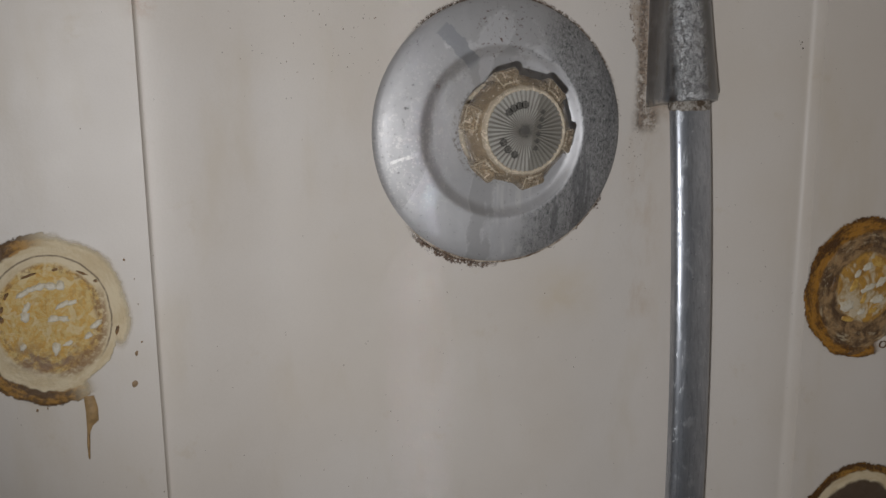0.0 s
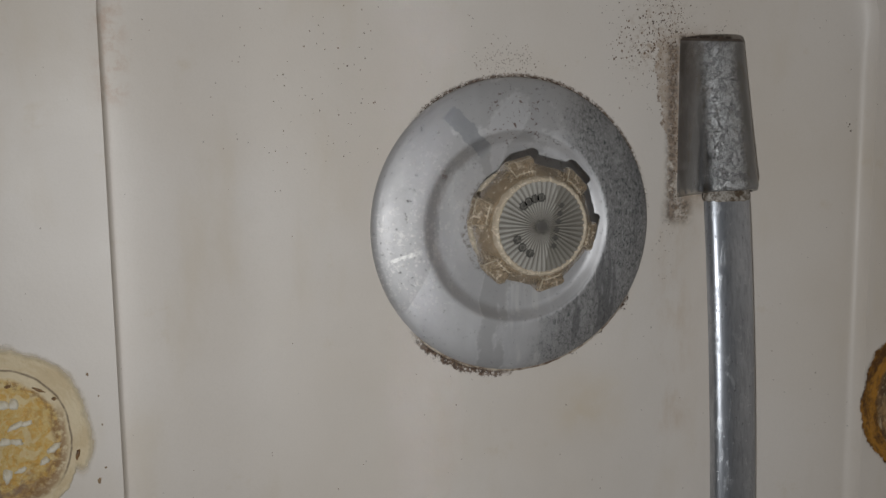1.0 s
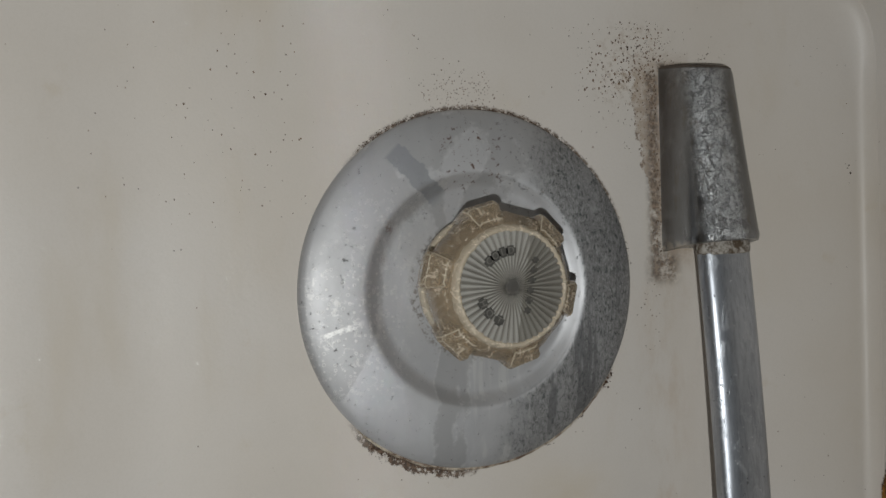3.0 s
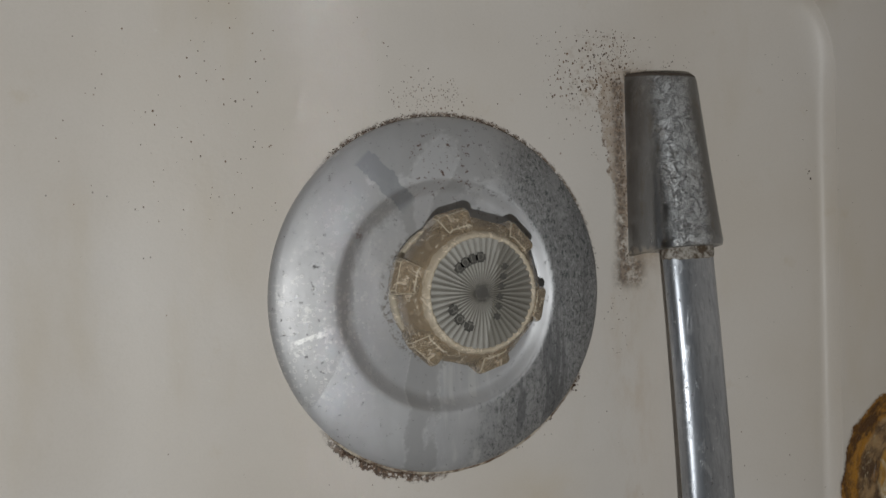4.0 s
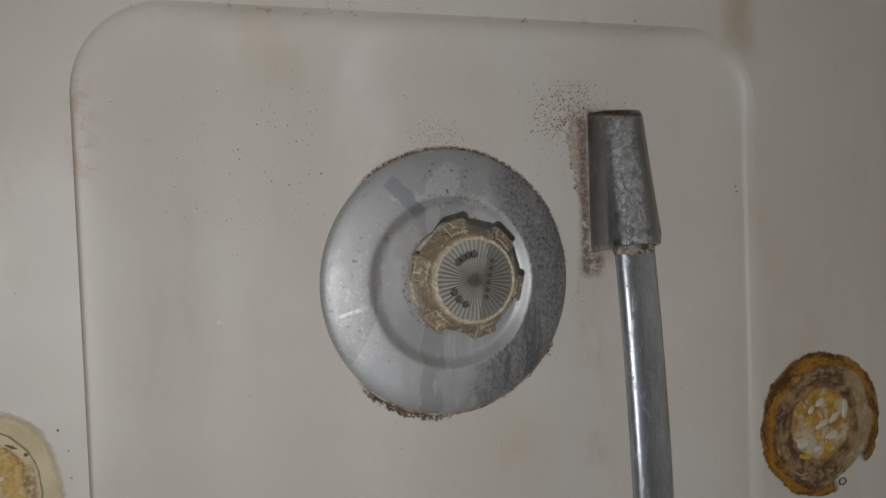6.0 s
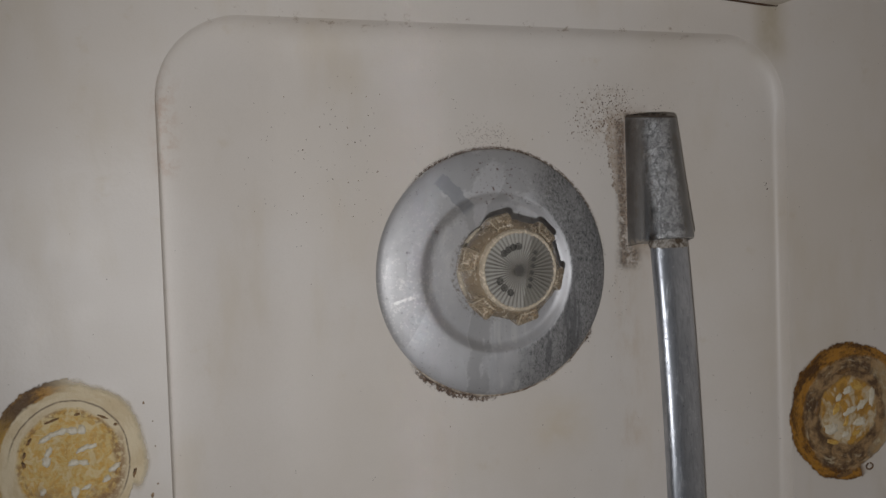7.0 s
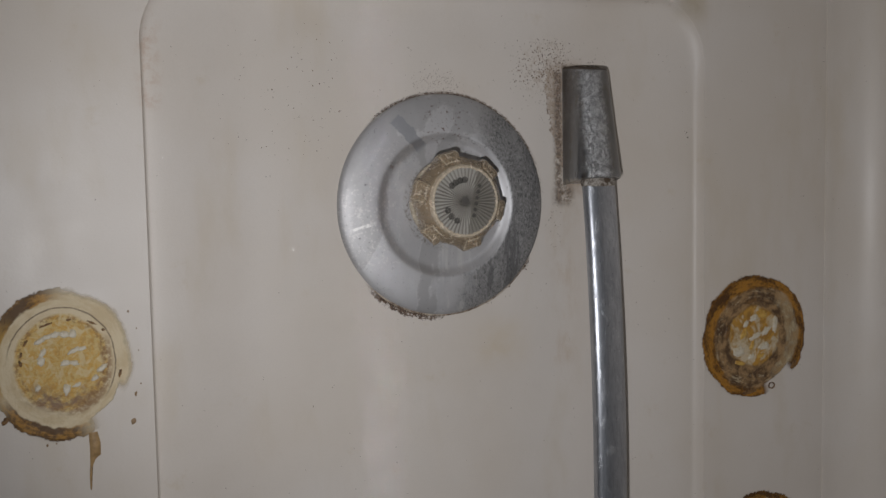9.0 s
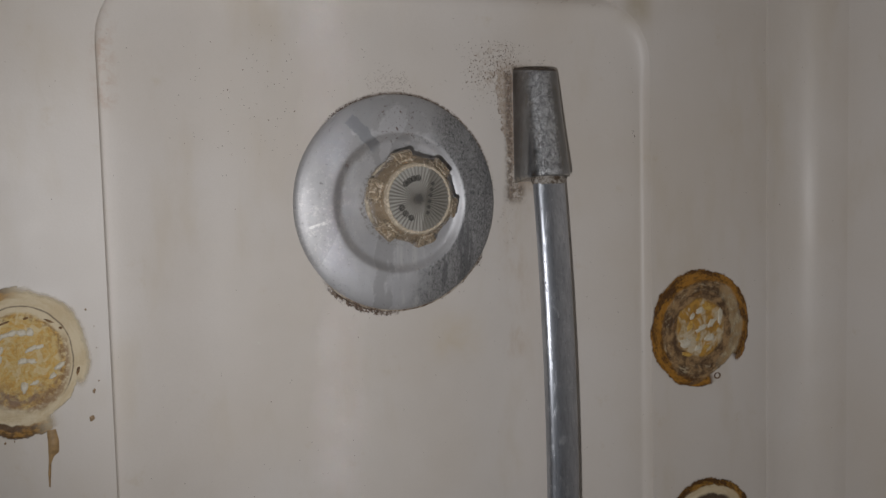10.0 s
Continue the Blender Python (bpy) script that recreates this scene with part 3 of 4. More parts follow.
surround = part("wall_surround", end_wall(), WALL)
surround.data.set_sharp_from_angle(angle=radians(28))
tagged(surround, "aged off-white gelcoat shower wall with a recessed panel", "wall", kind="structure")
# unseen plain room round the surround, added to close it and bounce light
for name, label, bm in (
    ("wall_outer", "unseen plain backing wall behind the shower surround", slab(-1.1, 0.55, 0.03, 0.1, 0, 2.3)),
    ("wall_side", "unseen plain wall behind the side of the surround", slab(0.46, 0.55, -1.7, 0.03, 0, 2.3)),
    ("wall_far", "unseen pale wall opposite the fittings, added to bounce light", slab(-1.1, 0.55, -1.8, -1.7, 0, 2.3)),
    ("wall_left", "unseen pale wall beside the shower, added to bounce light", slab(-1.1, -1.0, -1.7, 0.03, 0, 2.3)),
    ("floor", "unseen pale floor, added to close the room", slab(-1.1, 0.55, -1.8, 0.1, -0.1, 0)),
    ("ceiling", "unseen pale ceiling, added to close the room", slab(-1.1, 0.55, -1.8, 0.1, 2.3, 2.4)),
):
    tagged(part(name, bm, PLAIN, smooth=False), label, name.split("_")[0], kind="structure")


# ---- the moulded ledge over the recess ----
def ledge_mesh():
    """A shelf lip with a bowed front and a rolled lower corner."""
    x0, x1, z0, z1, r = -0.20, LEDGE[0], LEDGE[1], LEDGE[1] + 0.09, 0.007
    rings = []
    for y, inset in ((FACE + 0.001, 0.0), (FACE - 0.018, 0.0), (FACE - 0.024, 0.0015), (FACE - 0.027, 0.005)):
        outline = []
        for x, z in rounded(x0 + inset, x1 - inset, z0 + inset, z1 - inset, r - inset * 0.6, 10, 12):
            outline.append((x, y, z + (0.034 * ((x1 - x) / (x1 - x0)) if z < z0 + 0.03 else 0.0)))
        rings.append(outline)
    bm = bmesh.new()
    loops(bm, rings, True, False, True)
    return bm


LEDGE = (0.2450, 1.2998)
ledge = tagged(part("soap_ledge", ledge_mesh(), WALL), "aged off-white moulded ledge above the recessed panel", "ledge")
ledge.data.set_sharp_from_angle(angle=radians(40))


def ledge_joint():
    """Dark open joint under the ledge."""
    bm = bmesh.new()
    x0, x1 = -0.19, LEDGE[0] - 0.004
    rings = []
    for i in range(40):
        x = x0 + (x1 - x0) * i / 39
        z = LEDGE[1] + 0.034 * (LEDGE[0] - x) / (LEDGE[0] + 0.20) + max(0.0, x - x1 + 0.004) ** 2 * 60
        rings.append([(x, FACE - 0.0004 + 0.0013 * math.sin(t), z + 0.0013 * math.cos(t)) for t in [2 * math.pi * k / 8 for k in range(8)]])
    loops(bm, rings, True, True, True)
    return bm


part("joint", ledge_joint(), GRIME, ledge, "dark grimy joint under the ledge")

# ---- valve: plate and knob ----
valve = tagged(new("shower_valve"), "worn round chrome valve plate with a yellowed acrylic knob", "shower valve")
valve.location = (PLATE[0], 0, PLATE[1])
part("escutcheon_plate", lathe([
    (0.0900, 0.0), (0.0903, -0.0012), (0.0899, -0.0024), (0.0888, -0.0034), (0.0865, -0.0047), (0.080, -0.0064), (0.072, -0.0078), (0.064, -0.0088),
    (0.0605, -0.0090), (0.0590, -0.0090), (0.0578, -0.0085), (0.0560, -0.0072), (0.0540, -0.0058), (0.0522, -0.0048), (0.0508, -0.0044), (0.0490, -0.0043),
    (0.036, -0.0043), (0.026, -0.0047), (0.012, -0.0050)], 128), PLATE_METAL, valve, "hazed and spotted chrome plate with a pressed ring")



def bead_mesh():
    """A thin uneven bead of old sealant that hugs the lower rim of the plate."""
    bm = bmesh.new()
    rings = []
    for i in range(91):
        a = radians(226 + 104 * i / 90)
        thick = 0.0011 * (0.75 + 0.5 * noise.noise((i * 0.35, 2.0, 0.0))) * min(1.0, i / 8, (90 - i) / 8) + 0.0001
        r = 0.0907 + 0.0005 * noise.noise((i * 0.22, 7.0, 0.0))
        rings.append([((r + thick * math.cos(t)) * math.cos(a), -0.0006 + thick * math.sin(t), (r + thick * math.cos(t)) * math.sin(a)) for t in [2 * math.pi * k / 8 for k in range(8)]])
    loops(bm, rings, True, True, True)
    return bm


part("sealant_bead", bead_mesh(), RIM_BEAD, valve, "cracked tan and brown sealant under the plate")

KNOB = (-0.0005, 0.0, 0.0035)
TABS = [radians(a) for a in (-13, 44, 104, 166, 227, 286)]


def knob_radius(a, r, y):
    return r + 0.0005 * math.cos(12 * a)


knob = part("knob", lathe([(0.0180, -0.0060), (0.0280, -0.0070), (0.0300, -0.0100), (0.0328, -0.0200), (0.0352, -0.0310), (0.0345, -0.0380),
                           (0.0305, -0.0430), (0.0285, -0.0452), (0.0265, -0.0460), (0.0, -0.0460)], 72, knob_radius), ACRYLIC, valve,
            "yellowed translucent acrylic knob", at=KNOB)


part("core", lathe([(0.0120, -0.0065), (0.0225, -0.0075), (0.0235, -0.0200), (0.0255, -0.0330), (0.0262, -0.0400), (0.0250, -0.0440)], 60), CORE, knob, "brown inner sleeve seen through the acrylic")


def tab_mesh():
    """One grip of the knob: a wedge with sloping front and chamfered flanks, on the x axis."""
    bm = bmesh.new()
    rings = []
    for y, r_out, half in ((-0.0110, 0.0330, 0.0080), (-0.0240, 0.0372, 0.0086), (-0.0340, 0.0396, 0.0088), (-0.0378, 0.0384, 0.0082), (-0.0430, 0.0315, 0.0060)):
        rings.append([(0.028, y, -half), (r_out - 0.0012, y, -half), (r_out, y, -half + 0.0016), (r_out, y, half - 0.0016), (r_out - 0.0012, y, half), (0.028, y, half)])
    loops(bm, rings, True, True, True)
    bmesh.ops.recalc_face_normals(bm, faces=bm.faces)
    crisp = [e for e in bm.edges if len(e.link_faces) == 2 and e.calc_face_angle() > radians(25)]
    worn = bmesh.ops.bevel(bm, geom=crisp, offset=0.00035, segments=1, affect="EDGES")
    for f in worn["faces"]:
        f.material_index = 1
    return bm


part("skirt", lathe([(0.0275, -0.0085), (0.0318, -0.0095), (0.0336, -0.0120), (0.0340, -0.0150), (0.0334, -0.0172), (0.0322, -0.0176), (0.0312, -0.0160)], 96), ACRYLIC_EDGE, knob, "clear scuffed skirt at the foot of the knob")

tab_data = mesh_of("grip", tab_mesh(), False)
tab_data.materials.append(ACRYLIC)
tab_data.materials.append(ACRYLIC_EDGE)
for a in TABS:
    grip = new("grip", tab_data)
    grip.parent = knob
    grip.matrix_basis = Matrix.Rotation(-a, 4, "Y")


def rim_radius(a, r, y):
    return r + 0.0007 * noise.noise((math.cos(a) * 9, math.sin(a) * 9, y * 500)) + 0.00012 * math.sin(a * 31)


part("face_rim", lathe([(0.0290, -0.0430), (0.0286, -0.0462), (0.0277, -0.0480), (0.0266, -0.0489), (0.0258, -0.0485), (0.0254, -0.0470)], 144, rim_radius), ACRYLIC_RIM, knob, "rough scum-edged acrylic rim")


def fluted_face():
    bm = bmesh.new()
    n = 144
    rings = []
    for r in (0.0257, 0.0250, 0.020, 0.014, 0.009, 0.006, 0.0035):
        ring = []
        for i in range(n):
            a = 2 * math.pi * i / n
            ridge = (0.0, 0.0011, 0.0011)[i % 3] * min(1.0, r / 0.014)
            ring.append((r * math.cos(a), -0.0472 - ridge, r * math.sin(a)))
        rings.append(ring)
    loops(bm, rings, True, False, True)
    return bm


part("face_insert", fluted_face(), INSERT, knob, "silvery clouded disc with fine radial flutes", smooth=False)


def text_mesh(body, size):
    curve = bpy.data.curves.new("lettering", "FONT")
    curve.body, curve.size, curve.align_x, curve.align_y, curve.extrude = body, size, "CENTER", "CENTER", 0.00008
    holder = bpy.data.objects.new("lettering", curve)
    scene.collection.objects.link(holder)
    bpy.context.view_layer.update()
    me = bpy.data.meshes.new_from_object(holder)
    bpy.data.objects.remove(holder)
    return me


def dial_word(letters, angles, radius, outward, fixed=None):
    """Letters round the dial, each on its black ground; outward: their heads point away from the middle."""
    for ch, deg in zip(letters, angles):
        a = radians(deg)
        x, z = radius * math.cos(a), radius * math.sin(a)
        turn = fixed if fixed is not None else (deg - 90) if outward else (deg + 90)
        m = Matrix.Translation((x, 0, z)) @ Matrix.Rotation(radians(-turn), 4, "Y") @ Matrix.Rotation(radians(90), 4, "X")
        bm = bmesh.new()
        bmesh.ops.create_cube(bm, size=1, matrix=Matrix.Diagonal((0.0049, 0.0047, 0.0005, 1) if ch.strip() else (0.0038, 0.0030, 0.0005, 1)))
        bmesh.ops.bevel(bm, geom=[e for e in bm.edges if abs(e.verts[0].co.z - e.verts[1].co.z) > 1e-5], offset=0.0010, segments=2, affect="EDGES")
        back = part("letter_ground", bm, DARK_LETTER, knob, smooth=False)
        back.matrix_basis = Matrix.Translation((0, -0.0483, 0)) @ m
        if ch.strip():
            me = text_mesh(ch, 0.0044)
            me.materials.append(PALE_LETTER)
            ob = new("letter", me)
            ob.parent = knob
            ob.matrix_basis = Matrix.Translation((0, -0.0487, 0)) @ m


dial_word("COLD", (133, 120, 106, 92), 0.0166, True)
dial_word("HOT", (204, 223, 243), 0.0166, False)
for i, tilt in enumerate((3, 24, 8, 18, -2, 20)):
    z = 0.0118 - 0.0046 * i
    dial_word(" ", (math.degrees(math.atan2(z, 0.0092 + 0.21 * z)),), math.hypot(z, 0.0092 + 0.21 * z), True, tilt)

# ---- grab bar ----
BAR_X = 0.1312


def bar_y(z):
    u = z - 1.1
    return -0.0294 + 0.133 * u + 0.23 * u * u


grab_bar = tagged(new("grab_bar"), "bowed worn chrome bar in pitted chrome wall brackets", "grab bar")
grab_bar.location = (BAR_X, 0, 0.795)


def oval(c):
    """A cosine drawn out, for a section that is flatter than an ellipse."""
    return math.copysign(abs(c) ** 0.88, c)


def flat(c):
    """A cosine drawn out further, for the flattened tube."""
    return math.copysign(abs(c) ** 0.78, c)


def bar_mesh():
    bm = bmesh.new()
    rings = []
    for i in range(61):
        z = 0.44 + (1.14 - 0.44) * i / 60
        slope = 0.133 + 0.46 * (z - 1.1)
        ax = Vector((0, slope, 1)).normalized()
        side = Vector((1, 0, 0))
        front = ax.cross(side)
        rings.append([Vector((-0.011 * (1.1 - z), bar_y(z), z - 0.795)) + 0.0150 * flat(math.cos(t)) * side + 0.0074 * flat(math.sin(t)) * front for t in [2 * math.pi * k / 64 for k in range(64)]])
    loops(bm, rings, True, True, True)
    return bm


part("bar", bar_mesh(), CHROME_BAR, grab_bar, "chrome tube hazed with water marks")


def bracket_mesh():
    """A hood that grows out of the wall: straight flanks and a round front, deeper and wider at its mouth."""
    bm = bmesh.new()
    rings = []
    for z, w, wall, yc, deep in ((1.1155, 0.0170, 0.0150, -0.0250, 0.0130), (1.1140, 0.0197, 0.0163, -0.0252, 0.0158), (1.1146, 0.0213, 0.0169, -0.0254, 0.0170), (1.1175, 0.0218, 0.0171, -0.0254, 0.0174),
                                 (1.1205, 0.0215, 0.0171, -0.0250, 0.0172), (1.1600, 0.0200, 0.0170, -0.0195, 0.0158), (1.2000, 0.0188, 0.0169, -0.0140, 0.0144), (1.2115, 0.0184, 0.0168, -0.0124, 0.0140),
                                 (1.2143, 0.0178, 0.0165, -0.0120, 0.0134), (1.2157, 0.0164, 0.0152, -0.0116, 0.0120)):
        w, wall = w - 0.0014, wall + 0.0017
        ring = [(-wall, 0.0, z)]
        for i in range(49):
            t = math.pi + math.pi * i / 48
            ring.append((w * oval(math.cos(t)), yc + deep * oval(math.sin(t)), z))
        ring.append((wall, 0.0, z))
        lean = -0.15 + 0.27 * (z - 1.114) / 0.1
        rings.append([(x, y, w + lean * y - 0.795) for x, y, w in ring])
    loops(bm, rings, True, True, True)
    return bm


for flip in (1, -1):
    bm = bracket_mesh()
    if flip < 0:
        bmesh.ops.transform(bm, matrix=Matrix.Diagonal((1, 1, -1, 1)), verts=bm.verts)
    br = part("bracket", bm, CHROME_BRACKET, grab_bar, "pitted dull chrome bracket")
    br.data.set_sharp_from_angle(angle=radians(50))


def seal_mesh():
    bm = bmesh.new()
    rings = []
    for z, k in ((1.1200, 1.02), (1.1165, 1.06), (1.1142, 1.04), (1.1130, 0.98)):
        rings.append([(0.0150 * k * (1 + 0.03 * noise.noise((math.cos(t) * 4, math.sin(t) * 4, z * 300))) * flat(math.cos(t)), bar_y(z) + 0.0076 * k * flat(math.sin(t)), z - 0.795 + 0.0012 * noise.noise((math.cos(t) * 3, math.sin(t) * 3, 7))) for t in [2 * math.pi * k / 48 for k in range(48)]])
    loops(bm, rings, True)
    return bm


part("sealant_ring", seal_mesh(), CAULK, grab_bar, "grimy sealant where the bar enters the bracket")


# ---- residue of removed fittings ----
def residue(kind, label, x, z, rx, rz, seed):
    """A glue mark in three parts: the middle, the ring round it and the outer rim."""
    thing = tagged(new("adhesive_residue"), label, "adhesive residue", group="marks of removed wall fittings")
    thing.location = (x, FACE, z)
    mat = residue_material("residue_" + kind, kind, (rx, rz))
    n = 120

    def ring(s):
        out = []
        for i in range(n):
            a = 2 * math.pi * i / n
            px, pz = rx * s * math.cos(a), rz * s * math.sin(a)
            lift = 0.0007 + 0.0004 * noise.noise((px * 120 + seed, pz * 120, seed)) + 0.0003 * math.sin(s * 22)
            out.append((px, -lift if s < 1.05 else -0.0001, pz))
        return out

    for name, lo, hi, note in (("glue_middle", 0.04, 0.58, "mottled middle of the old glue"), ("glue_ring", 0.58, 0.86, "smeared ring of old glue"), ("glue_rim", 0.86, 1.08, "brown outer rim of the mark")):
        bm = bmesh.new()
        k = max(4, round((hi - lo) * 22))
        loops(bm, [ring(hi + (lo - hi) * j / k) for j in range(k + 1)], True, False, lo < 0.1)
        part(name, bm, mat, thing, note)
    return thing


pale = residue("pale", "cream and amber glue ring on the gelcoat wall", -0.2925, 0.9985, 0.0475, 0.0530, 3)
dark = residue("dark", "rusty brown glue ring with amber and white middle", 0.3045, 0.9700, 0.0600, 0.0570, 11)
third = residue("ringed", "dark brown and cream glue rings on the wall", 0.3120, 0.7620, 0.0580, 0.0580, 19)


def drip_mesh():
    bm = bmesh.new()
    left = [(0.0145, -0.050), (0.0150, -0.060), (0.0148, -0.072), (0.0140, -0.082), (0.0142, -0.0905)]
    right = [(0.0205, -0.050), (0.0222, -0.058), (0.0220, -0.0665), (0.0168, -0.0705), (0.0152, -0.0912)]
    rings = []
    for (x0, z0), (x1, z1) in zip(left, right):
        rings.append([(x0, -0.0002, z0), (x0 + 0.0003, -0.0007, z0), ((x0 + x1) / 2, -0.0009, (z0 + z1) / 2), (x1 - 0.0003, -0.0006, z1), (x1, -0.0002, z1)])
    loops(bm, rings, False)
    return bm


part("drip", drip_mesh(), plain_material("tan_glue", (0.40, 0.255, 0.115), 0.5), pale, "tan run of old glue")


def chip_mesh(seed, size):
    bm = bmesh.new()
    rng = random.Random(seed)
    k = 9
    spread = [size * rng.uniform(0.55, 1.15) for _ in range(k)]
    ring = lambda s, y: [(spread[i] * s * math.cos(2 * math.pi * i / k), y, 1.4 * spread[i] * s * math.sin(2 * math.pi * i / k)) for i in range(k)]
    loops(bm, [ring(1.0, 0.0), ring(0.8, -0.0005), ring(0.4, -0.0007)], True, False, True)
    return bm


def flake_mesh(seed, length, width, turn):
    """A torn lump of dried glue: uneven outline, domed, with a crumpled top."""
    bm = bmesh.new()
    rng = random.Random(seed)
    k = 14
    spread = [rng.uniform(0.72, 1.18) for _ in range(k)]
    c, d = math.cos(radians(turn)), math.sin(radians(turn))

    def ring(q, y):
        out = []
        for i in range(k):
            u, v = length * spread[i] * q * math.cos(2 * math.pi * i / k), width * spread[i] * q * math.sin(2 * math.pi * i / k)
            out.append((u * c - v * d, y - 0.0005 * rng.random() * (q < 0.9), u * d + v * c))
        return out

    loops(bm, [ring(1.0, -0.0002), ring(0.88, -0.0008), ring(0.5, -0.0011), ring(0.2, -0.0010)], True, False, True)
    return bm


def flakes(thing, material, name, rows):
    swell = 1.3 if thing is pale else 0.95
    for k, (x, z, length, width, turn) in enumerate(rows):
        if material is FLAKE:
            length, width = length * swell, width * swell
        part(name, flake_mesh(k * 7 + len(rows), length, width, turn), material, thing, at=(x, -0.0003, z))


flakes(pale, FLAKE, "white_flake", (
    (-0.0135, 0.0165, 0.0036, 0.0016, 30), (-0.0090, 0.0190, 0.0030, 0.0015, 15), (-0.0040, 0.0205, 0.0034, 0.0017, 20), (0.0020, 0.0200, 0.0034, 0.0019, -10),
    (0.0070, 0.0200, 0.0028, 0.0022, 60), (-0.0120, 0.0085, 0.0032, 0.0014, 60), (-0.0135, 0.0030, 0.0030, 0.0021, 70), (0.0080, 0.0085, 0.0040, 0.0014, 25),
    (0.0130, 0.0095, 0.0028, 0.0013, 10), (0.0020, 0.0005, 0.0030, 0.0020, 10), (0.0075, 0.0000, 0.0026, 0.0017, -20), (0.0250, -0.0055, 0.0038, 0.0017, 35),
    (0.0205, -0.0120, 0.0024, 0.0014, 45), (0.0020, -0.0180, 0.0034, 0.0020, 80), (0.0090, -0.0155, 0.0030, 0.0012, 25), (-0.0160, -0.0155, 0.0020, 0.0013, 70)))
flakes(pale, BROWN_FLAKE, "brown_crumb", (
    (-0.0225, 0.0160, 0.0030, 0.0011, 60), (-0.0255, 0.0080, 0.0024, 0.0010, 80), (-0.0260, 0.0020, 0.0025, 0.0013, 100), (0.0200, 0.0270, 0.0040, 0.0009, -28),
    (0.0270, 0.0215, 0.0014, 0.0010, 0), (0.0050, 0.0300, 0.0022, 0.0009, 5), (-0.0090, 0.0275, 0.0050, 0.0008, 18), (-0.0370, -0.0360, 0.0034, 0.0018, 40), (0.0370, -0.0100, 0.0032, 0.0011, 75)))
flakes(dark, FLAKE, "white_flake", (
    (-0.0185, -0.0130, 0.0074, 0.0060, 0), (0.0010, 0.0000, 0.0085, 0.0030, 22), (0.0130, 0.0040, 0.0072, 0.0034, 35), (0.0110, -0.0105, 0.0070, 0.0042, 10),
    (-0.0020, 0.0170, 0.0056, 0.0032, 20), (-0.0105, 0.0120, 0.0046, 0.0026, 60), (0.0235, 0.0090, 0.0100, 0.0030, 85), (-0.0040, -0.0190, 0.0044, 0.0026, 30)))
flakes(dark, AMBER_FLAKE, "amber_flake", (
    (0.0080, 0.0200, 0.0075, 0.0040, -30), (-0.0130, 0.0030, 0.0060, 0.0034, 50), (-0.0030, -0.0085, 0.0058, 0.0022, 70), (-0.0170, -0.0240, 0.0070, 0.0022, -10), (0.0070, -0.0190, 0.0050, 0.0022, 15)))
flakes(dark, BROWN_FLAKE, "brown_crumb", (
    (0.0470, -0.0300, 0.0056, 0.0030, 62), (-0.0060, -0.0520, 0.0090, 0.0030, 6), (-0.0320, 0.0060, 0.0080, 0.0026, 80), (-0.0060, 0.0330, 0.0090, 0.0024, 8)))


def loop_mesh():
    bm = bmesh.new()
    rings = []
    for i in range(28):
        a = 2 * math.pi * i / 27 * 0.93 + 1.9
        r = 0.0027 + 0.0005 * noise.noise((i * 0.4, 0, 3))
        rings.append([((r + 0.0006 * math.cos(t)) * 1.25 * math.cos(a), -0.0006 + 0.0006 * math.sin(t), (r + 0.0006 * math.cos(t)) * math.sin(a)) for t in [2 * math.pi * k / 8 for k in range(8)]])
    loops(bm, rings, True, True, True)
    return bm


part("glue_loop", loop_mesh(), BROWN_FLAKE, dark, "small dark loop of glue", at=(0.0205, 0, -0.0490))


CHIP = plain_material("brown_glue_chip", (0.33, 0.22, 0.12), 0.6)
for seed, (dx, dz, size) in enumerate(((0.0445, -0.0455, 0.0020), (0.0470, -0.0260, 0.0013), (0.0505, -0.0190, 0.0006), (0.0500, 0.0050, 0.0005), (0.0490, 0.0210, 0.0005), (0.0440, 0.0330, 0.0007), (-0.0120, -0.0560, 0.0009), (-0.0060, -0.0555, 0.0007))):
    part("glue_chip", chip_mesh(seed, size), CHIP, pale, at=(dx, 0, dz))

# ---- crumbs of grime under the plate ----
def crumbs():
    bm = bmesh.new()
    rng = random.Random(5)
    for lo, hi, count, size in ((231, 243, 40, 0.0006), (243, 253, 14, 0.0005), (253, 270, 40, 0.0005), (294, 297, 10, 0.0005), (307, 311, 14, 0.0006), (322, 328, 26, 0.0008), (60, 130, 420, 0.00040), (5, 75, 260, 0.00034)):
        for _ in range(count):
            a = radians(rng.uniform(lo, hi))
            r = PLATE_R + 0.0003 + abs(rng.gauss(0, 0.0017 if size > 0.0004 else 0.0010))
            s = size * rng.uniform(0.4, 1.2)
            m = Matrix.LocRotScale((PLATE[0] + r * math.cos(a), -0.0002, PLATE[1] + r * math.sin(a)), Euler((rng.random() * 6, rng.random() * 6, rng.random() * 6)), (s, s * 0.6, s * 0.8))
            bmesh.ops.create_icosphere(bm, subdivisions=1, radius=1, matrix=m)
    return bm


tagged(part("grime_crumbs", crumbs(), GRIME), "brown mould and grime crumbs round the valve plate", "grime", kind="stuff")


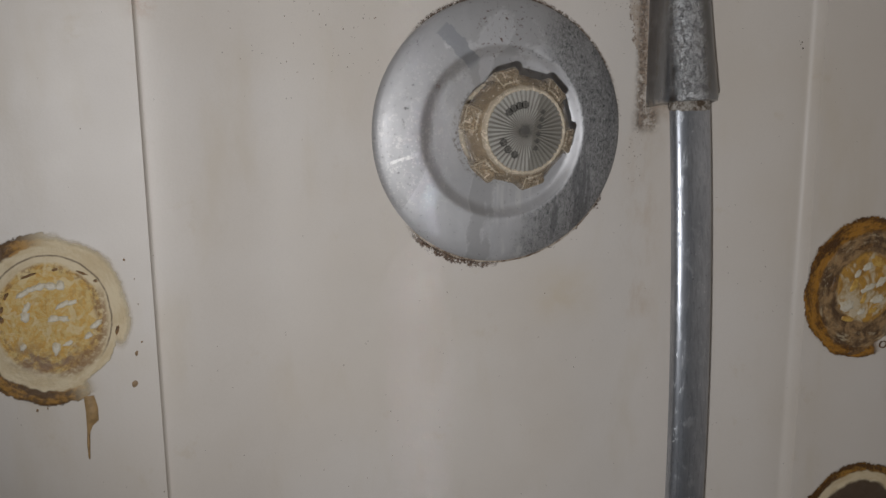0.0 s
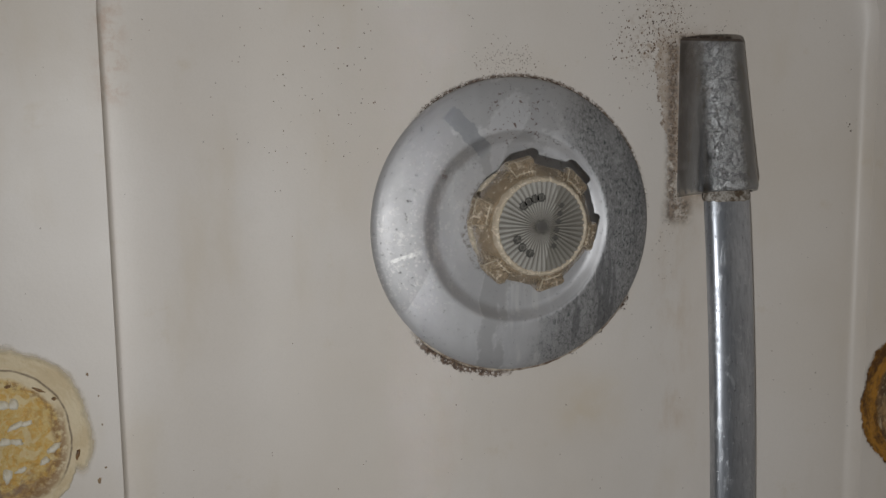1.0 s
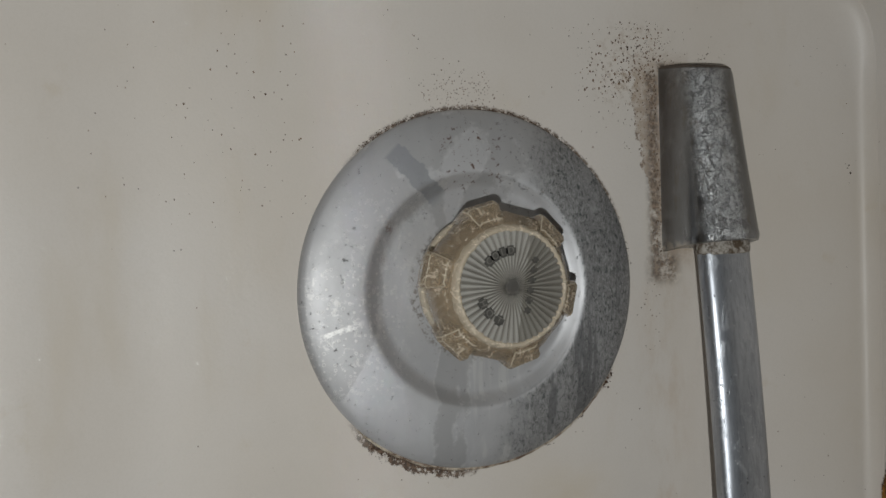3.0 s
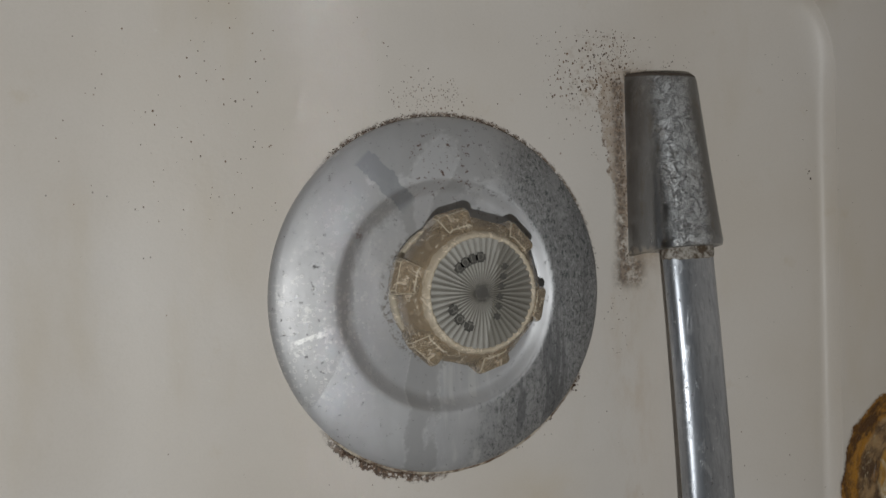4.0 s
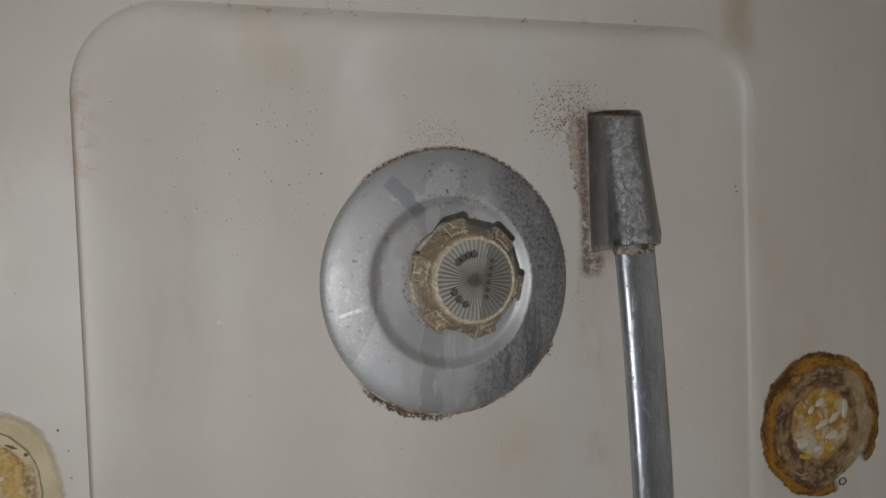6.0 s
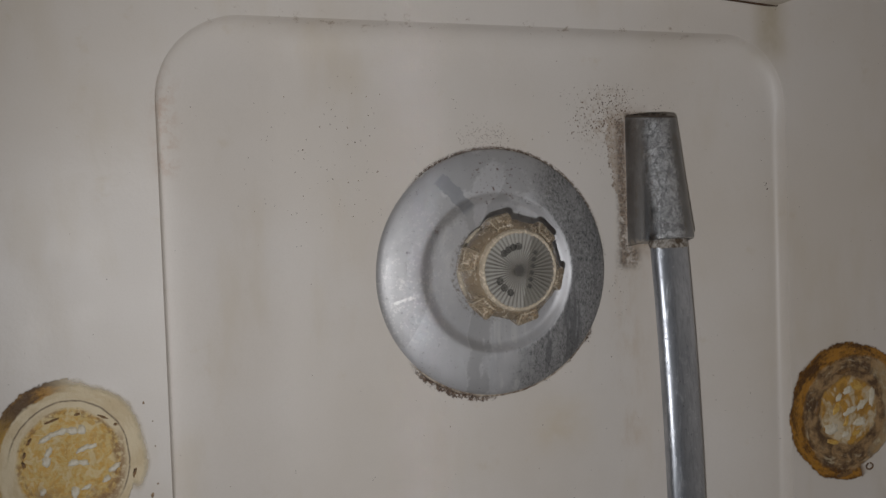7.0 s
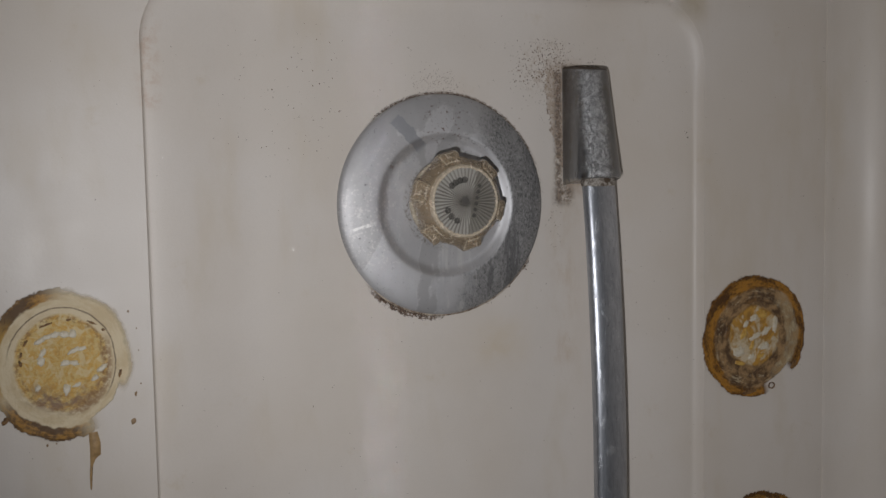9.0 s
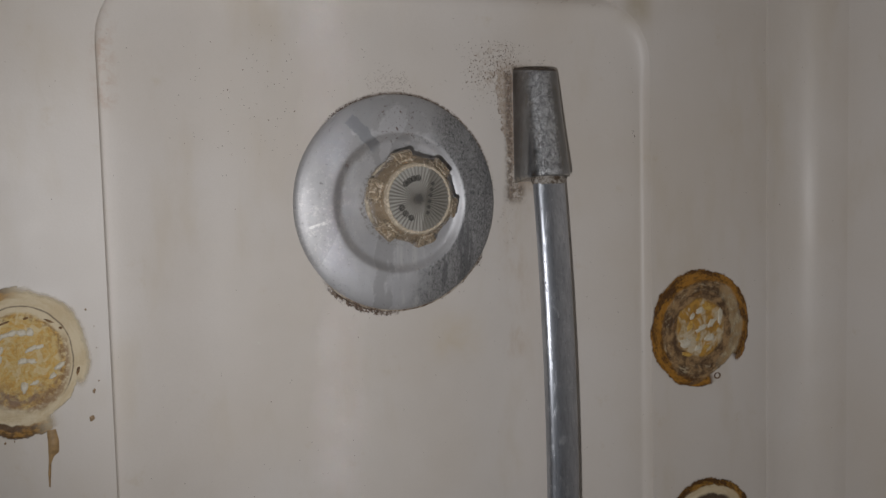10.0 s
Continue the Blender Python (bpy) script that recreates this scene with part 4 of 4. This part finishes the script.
# ---- mould specks on the panel ----
def specks():
    """Flat irregular grains strewn over parts of the wall."""
    rng = random.Random(23)
    verts, faces = [], []

    def grain(x, z, size, depth=0.0):
        k, base, turn = 6, len(verts), rng.random() * 6
        stretch = rng.uniform(0.6, 1.0)
        for q, y in ((1.0, 0.00005), (0.75, -0.00022)):
            for i in range(k):
                a = turn + 2 * math.pi * i / k
                r = size * q * rng.uniform(0.7, 1.15)
                verts.append((x + r * stretch * math.cos(a), depth + y, z + r * math.sin(a)))
        faces.extend((base + i, base + (i + 1) % k, base + k + (i + 1) % k, base + k + i) for i in range(k))
        faces.append(tuple(base + k + i for i in range(k)))

    def field(x0, x1, z0, z1, count, size, clumps):
        knots = [(rng.uniform(x0, x1), rng.uniform(z0, z1)) for _ in range(clumps)]
        for _ in range(count):
            if rng.random() < 0.55:
                cx, cz = rng.choice(knots)
                x, z = rng.gauss(cx, 0.006), rng.gauss(cz, 0.005)
            else:
                x, z = rng.uniform(x0, x1), rng.uniform(z0, z1)
            if math.hypot(x - PLATE[0], z - PLATE[1]) > PLATE_R + 0.001 and not (0.110 < x < 0.152 and z < 1.2175):
                grain(x, z, size * rng.uniform(0.3, 1.05) ** 1.5, -rise(x))

    field(-0.150, -0.085, 1.135, 1.235, 84, 0.00060, 15)
    field(-0.050, 0.080, 1.195, 1.240, 26, 0.00050, 6)
    field(-0.020, 0.012, 1.192, 1.210, 90, 0.00050, 8)
    field(0.064, 0.114, 1.200, 1.240, 170, 0.00085, 14)
    field(0.088, 0.116, 1.206, 1.232, 170, 0.00080, 10)
    field(0.090, 0.108, 1.165, 1.205, 60, 0.00055, 6)
    field(0.110, 0.150, 1.2165, 1.224, 50, 0.00045, 6)
    field(0.100, 0.124, 1.060, 1.100, 60, 0.00050, 6)
    field(-0.150, 0.200, 0.860, 1.200, 70, 0.00052, 20)
    field(0.232, 0.236, 1.150, 1.238, 9, 0.00080, 4)
    for i in range(150):
        t = rng.random()
        grain(0.1125 - abs(rng.gauss(0, 0.0022)) - 0.004 * max(0.0, t - 0.45), 1.106 + 0.108 * t, 0.00065 * rng.uniform(0.3, 1.1))
    me = bpy.data.meshes.new("mould_specks")
    me.from_pydata(verts, [], faces)
    me.materials.append(SPECK)
    return me


tagged(new("mould_specks", specks()), "dark brown mould specks strewn over the gelcoat panel", "mould", kind="stuff")
